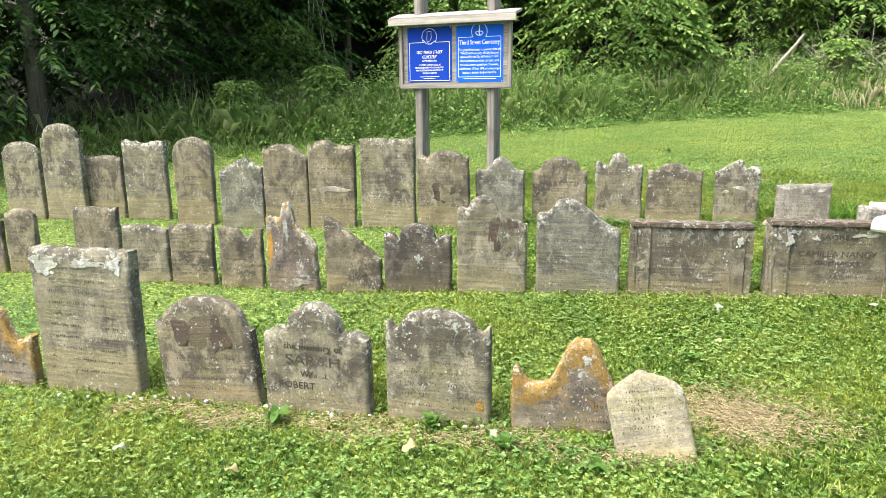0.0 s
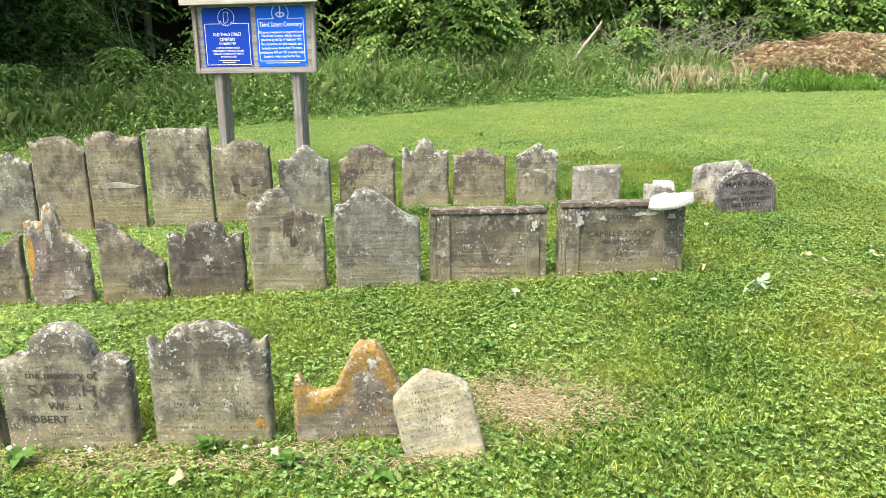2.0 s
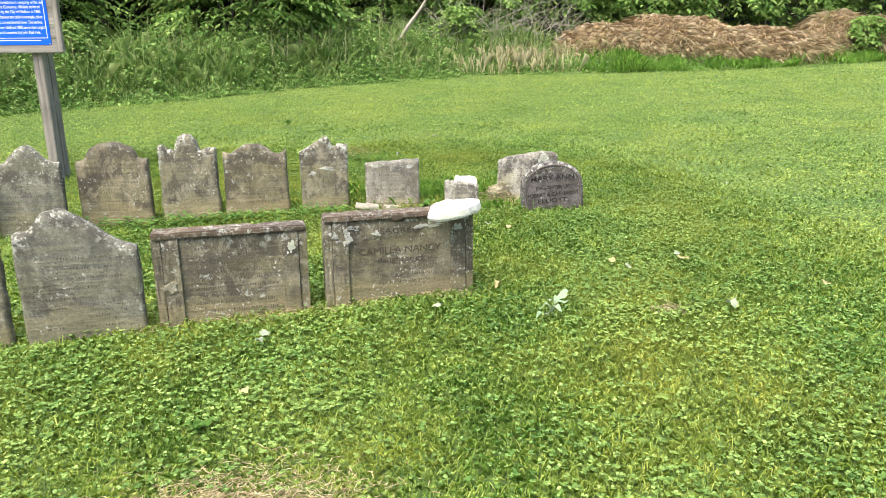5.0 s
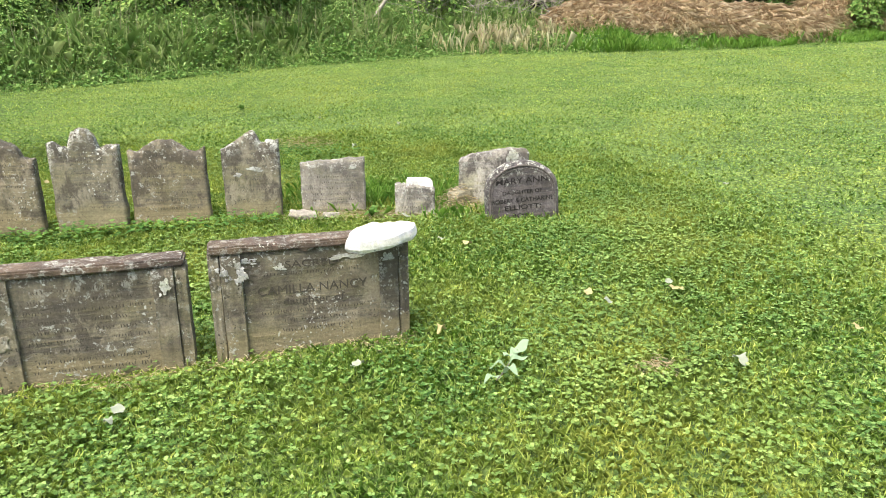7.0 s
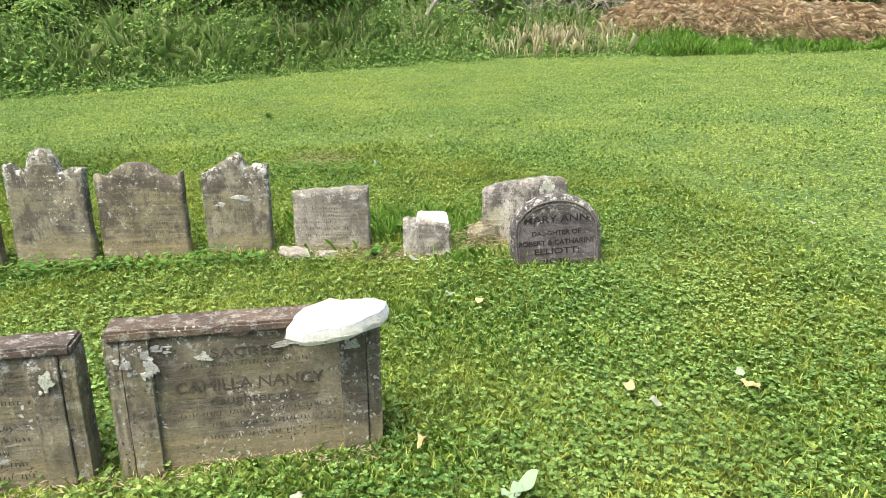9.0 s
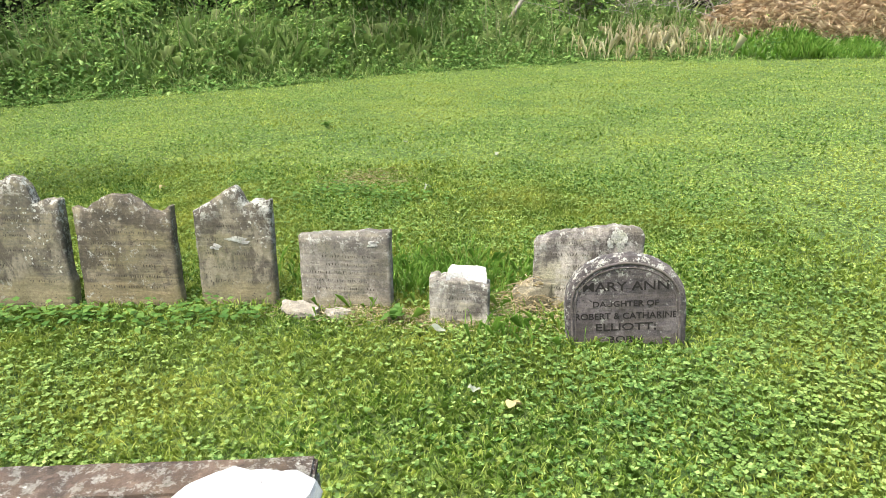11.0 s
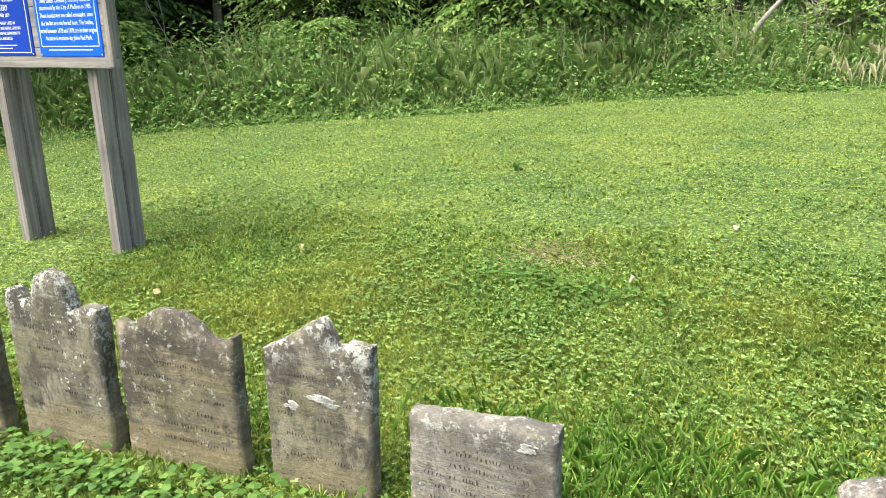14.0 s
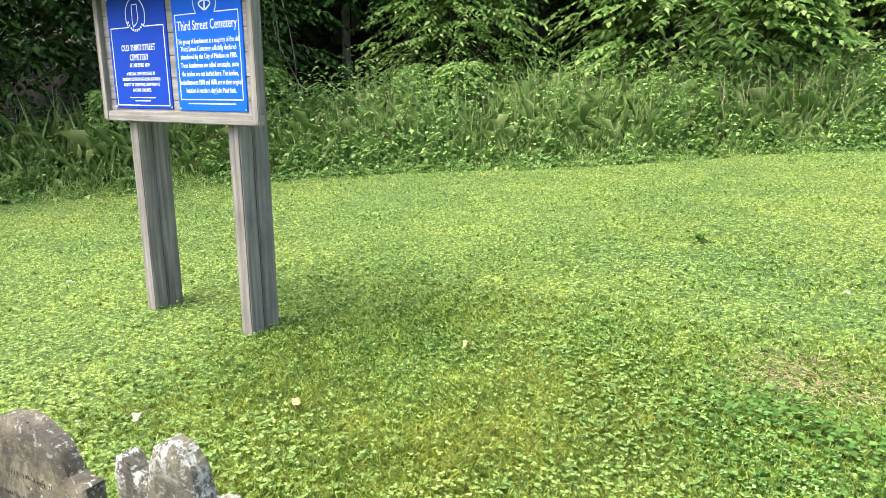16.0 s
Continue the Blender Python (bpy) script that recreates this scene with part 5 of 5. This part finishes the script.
def shrub(x, y, tall, radius, sprays, seed, label, leaf=0.11, slim=0.5):
    rng = np.random.default_rng(seed)
    thing = new("shrub")
    thing.matrix_world = pose(x, y, height(x, y), 0, 0, 0)
    tagged(thing, label, "shrub", "shrubs along the bank")
    q = np.linspace(0, 1, 6)[:, None]
    for i in range(6):
        a = rng.uniform(0, 2 * np.pi)
        pts = np.array([0, 0, -0.1]) + q * np.array([np.cos(a) * radius * 0.6, np.sin(a) * radius * 0.6, tall * rng.uniform(0.6, 0.9)])
        part("stem", mesh_of("stem", *tube(pts, 0.022 * (1.1 - q[:, 0]), 5)), BARK, thing)
    part("crown", crown_mesh(rng, tall, radius, 0.25, sprays, 12, leaf, slim), SHRUB, thing)
    return thing


def build_woods():
    rng = np.random.default_rng(21)
    big = tree(-13.2, 14.2, 8.5, 3.9, 0.7, 0.20, 1700, 11, "large leafy tree with low drooping green branches", 0.165)
    mid = tree(-9.8, 19.4, 8.5, 3.3, 1.0, 0.15, 1300, 12, "leafy tree with drooping branches at the wood edge", 0.18)
    thin = tree(-3.5, 23.0, 10.0, 3.4, 2.2, 0.14, 1300, 13, "slender tree in the shade of the wood", 0.19)
    back = tree(-12.0, 24.5, 9.5, 4.2, 1.2, 0.18, 560, 14, "leafy tree deep in the shaded wood", 0.30)
    for src, x, y in [(big, -13.6, 10.4), (big, -14.6, 15.6), (mid, -14.6, 18.6), (mid, -12.2, 19.5), (thin, -8.0, 22.5), (thin, 1.5, 25.0), (mid, 4.2, 25.0),
                      (thin, 7.5, 26.0), (mid, 10.5, 25.0), (back, 14.5, 25.5), (mid, 18.5, 24.5), (back, -20.5, 13.0), (thin, -4.5, 27.5), (back, 1.5, 29.5), (back, 7.0, 30.5), (back, -6.0, 29.5), (back, 13.0, 31.0), (back, -21.0, 6.5), (back, 21.0, 29.0), (back, -16.5, 20.5), (back, -9.0, 26.5)]:
        copy_thing(src, pose(x, y, height(x, y), 0, 0, rng.uniform(0, 360)) @ Matrix.Scale(rng.uniform(0.9, 1.1), 4))
    # two trees in the lighter leaf colour, where the boughs catch the light
    light = tree(-7.3, 20.6, 8.0, 3.0, 1.6, 0.13, 1300, 15, "light green leafy tree with drooping boughs coloured as if lit", 0.19, LITTREE)
    copy_thing(light, pose(-12.2, 17.4, height(-12.2, 17.4), 0, 0, 130))
    # two enlarged trees added out of view, to shade the left wood edge and lawn
    for x, y, k in ((-17.6, 7.6, 1.25), (-19.8, 4.6, 1.3)):
        copy_thing(big, pose(x, y, height(x, y), 0, 0, 40 * k) @ Matrix.Scale(k, 4))
    low = shrub(-2.3, 20.2, 2.2, 1.15, 420, 41, "rounded shrub with bright broad leaves over the bank", 0.17, 0.75)
    dark = shrub(-7.4, 17.6, 2.8, 1.5, 560, 42, "dense leafy shrub at the foot of the trees", 0.13)
    for x, y, k in [(-3.6, 19.2, 1.3), (-10.6, 14.9, 0.7), (0.0, 22.8, 1.2), (2.4, 22.8, 1.4), (5.0, 22.6, 1.3), (7.4, 23.0, 1.35), (9.6, 22.9, 1.4), (12.0, 23.4, 1.3), (14.6, 23.2, 1.4), (17.5, 23.5, 1.4),
                    (-5.2, 23.5, 1.3), (-8.6, 25.2, 1.5), (-1.6, 26.5, 1.6), (3.8, 28.0, 1.6), (-13.4, 21.5, 1.5), (9.0, 28.0, 1.6)]:
        copy_thing(dark, pose(x, y, height(x, y), 0, 0, rng.uniform(0, 360)) @ Matrix.Scale(k, 4))
    for x, y, k in [(12.6, 20.2, 0.42), (-8.9, 14.0, 0.45), (-6.2, 16.0, 0.4), (1.9, 20.2, 0.5), (-9.9, 12.2, 0.42)]:
        copy_thing(low, pose(x, y, height(x, y), 0, 0, rng.uniform(0, 360)) @ Matrix.Scale(k, 4))
    # pale bare trunk, climbing vines and a fallen log
    for x, y, r, tall in ((-12.3, 20.4, 0.13, 7.0), (-10.9, 18.4, 0.10, 5.0)):
        k = np.linspace(0, 1, 8)
        bare_tree = new("bare_tree")
        bare_tree.matrix_world = pose(x, y, height(x, y))
        tagged(bare_tree, "pale bare tree trunk standing in the shaded wood", "tree", "trees of the wood edge")
        part("trunk", mesh_of("trunk", *tube(np.stack([0.2 * k * k, 0 * k, tall * k - 0.2], -1), r * (1.1 - 0.5 * k), 10)), PALEBARK, bare_tree)
    for i in range(7):
        x, y = -9.6 + rng.normal(0, 0.35), 15.3 + rng.normal(0, 0.2)
        k = np.linspace(0, 1, 10)
        ob = part("vine", mesh_of("vine", *tube(np.stack([x + 0.15 * np.sin(6 * k + i) - 0.5 * k, y + 0.1 * np.cos(5 * k), height(x, y) + (2.2 + 0.4 * i) * k], -1), np.full(10, 0.010), 5)), DEADWOOD)
        tagged(ob, "thin bare vine hanging at the wood edge", "vine", "hanging vines")
    k = np.linspace(0, 1, 7)
    ob = part("log", mesh_of("log", *tube(np.stack([0.14 + 0.88 * k, 19.9 + 0 * k, 1.45 + 1.35 * k + 0.05 * np.sin(5 * k)], -1), 0.055 - 0.022 * k, 8)), DEADWOOD)
    tagged(ob, "pale dead log propped up out of the brush", "log")
    straw_heap(8.05, 20.0, 7.2, 2.0, 0.70, 3, "long heap of dry brown straw behind the rank grass")
    straw_heap(13.4, 20.9, 4.4, 1.8, 0.8, 5, "second heap of dry brown straw along the bank")
    brush_heap()


# ---- small things on the lawn ----
def leaf_mesh(length, width, lobes, seed):
    """A curled flat leaf with a pointed or lobed outline and a raised midrib."""
    rng = np.random.default_rng(seed)
    n = 18
    t = np.linspace(0, 1, n)
    half = width / 2 * np.sin(np.pi * t ** 0.8) ** 0.8 * (1 + 0.3 * np.sin(lobes * np.pi * t) * (lobes > 0))
    z = 0.012 * np.sin(np.pi * t) + 0.01 * np.sin(2.3 * np.pi * t + seed)
    mid = np.stack([t * length, 0 * t, z], -1)
    curl = rng.uniform(0.1, 0.5)
    a = np.stack([t * length, half, z + half * curl], -1)
    b = np.stack([t * length, -half, z + half * curl * 0.6], -1)
    v = np.concatenate([a, mid, b])
    i = np.arange(n - 1)[:, None]
    f = np.concatenate([i + [[0, 1, n + 1, n]], i + [[n, n + 1, 2 * n + 1, 2 * n]]])
    return mesh_of("leaf", v, f)


def build_litter():
    rng = np.random.default_rng(8)
    spots = [(1.85, 5.38, 1), (2.33, 5.35, 1), (2.30, 5.44, 0), (1.95, 5.25, 0), (1.13, 5.04, 1), (2.30, 4.61, 0), (-0.09, 4.41, 0), (3.38, 7.23, 0), (2.94, 4.86, 1), (-2.5, 2.05, 0), (-1.25, 2.43, 1), (-0.91, 2.63, 0),
             (-1.83, 2.08, 1), (0.78, 4.75, 0), (-0.09, 3.93, 1), (-1.97, 8.04, 1), (-2.56, 7.59, 0), (-2.73, 7.45, 0), (-1.66, 8.96, 1), (-5.16, 8.68, 0), (-0.03, 10.66, 0), (1.0, 6.64, 0), (0.9, 10.14, 0), (0.5, 9.1, 0), (0.3, 6.97, 1), (1.31, 6.1, 1), (1.15, 6.2, 0), (-0.07, 4.47, 0)]
    for i, (x, y, yellow) in enumerate(spots):
        s = rng.uniform(0.05, 0.085)
        ob = part("fallen_leaf", leaf_mesh(s, s * 0.62, 5 if i % 3 else 0, i), YELLOWED if yellow else LITTER)
        ob.matrix_world = pose(x, y, height(x, y) + 0.045, rng.uniform(-12, 12), rng.uniform(-10, 10), rng.uniform(0, 360))
        tagged(ob, "yellowed fallen leaf on the lawn" if yellow else "pale fallen leaf lying face down on the lawn", "leaf", "fallen leaves on the lawn")
    sprig = new("leaf_sprig")
    sprig.matrix_world = pose(1.34, 4.63, height(1.34, 4.63) + 0.04, 0, 0, 60)
    tagged(sprig, "fallen sprig of pale green leaves lying on the lawn", "leaf sprig")
    k = np.linspace(0, 1, 6)
    part("twig", mesh_of("twig", *tube(np.stack([0.26 * k - 0.08, 0.03 * k * k, 0.01 + 0 * k], -1), np.full(6, 0.003), 5)), BARK, sprig)
    for i, (at, a, s) in enumerate(((-0.04, 150, 0.11), (0.0, -120, 0.12), (0.04, 110, 0.10), (0.07, -60, 0.11), (0.11, 55, 0.09), (0.15, -15, 0.14), (0.13, 12, 0.10))):
        ob = part("leaf", leaf_mesh(s * 0.75, s * 0.34, 0, i + 3), SPRIG, sprig)
        ob.matrix_local = pose(at, 0.02 * i / 7, 0.012, 0, -18 if i % 2 else 5, a)
    for x, y, n, size in ((-1.95, 2.51, 6, 0.095), (-1.23, 2.68, 7, 0.08), (-0.86, 2.62, 5, 0.09), (-0.45, 2.55, 5, 0.08), (0.74, 6.80, 7, 0.08), (-0.20, 3.72, 4, 0.07), (-1.17, 11.68, 7, 0.10)):
        plant = new("broadleaf_weed")
        plant.matrix_world = pose(x, y, height(x, y), 0, 0, rng.uniform(0, 360))
        tagged(plant, "low broad-leaved green weed in the turf", "weed", "broad-leaved weeds")
        for k in range(n):
            ob = part("leaf", leaf_mesh(size * rng.uniform(0.7, 1.1), size * 0.5, 0, k), DOCK, plant)
            ob.matrix_local = pose(0, 0, 0.02, 0, -rng.uniform(12, 50), 360 * k / n + rng.uniform(-20, 20))
    for i in range(26):
        if i < 14:
            x = rng.choice([-2.92, -2.83, -2.72, -3.35, -2.1, -1.75, -0.98, -0.93])
            y = 2.50 + 0.12 * (x + 3.2) + rng.normal(0, 0.015)
            x += rng.normal(0, 0.05)
        else:
            x, y = rng.uniform(-3.3, -0.3), 0
            y = 2.47 + 0.12 * (x + 3.2) + rng.normal(0, 0.03)
        s = rng.uniform(0.010, 0.022)
        rubble("pebble", "small white pebble at the foot of a headstone", WHITE, (s * 1.3, s, s * 0.8), (x, y, height(x, y) + 0.012), (0, 0, rng.uniform(0, 360)), 60 + i, "pebble", 1, 0.12)["group"] = "white pebbles"


build_lawn()
build_verge()
build_woods()
build_litter()
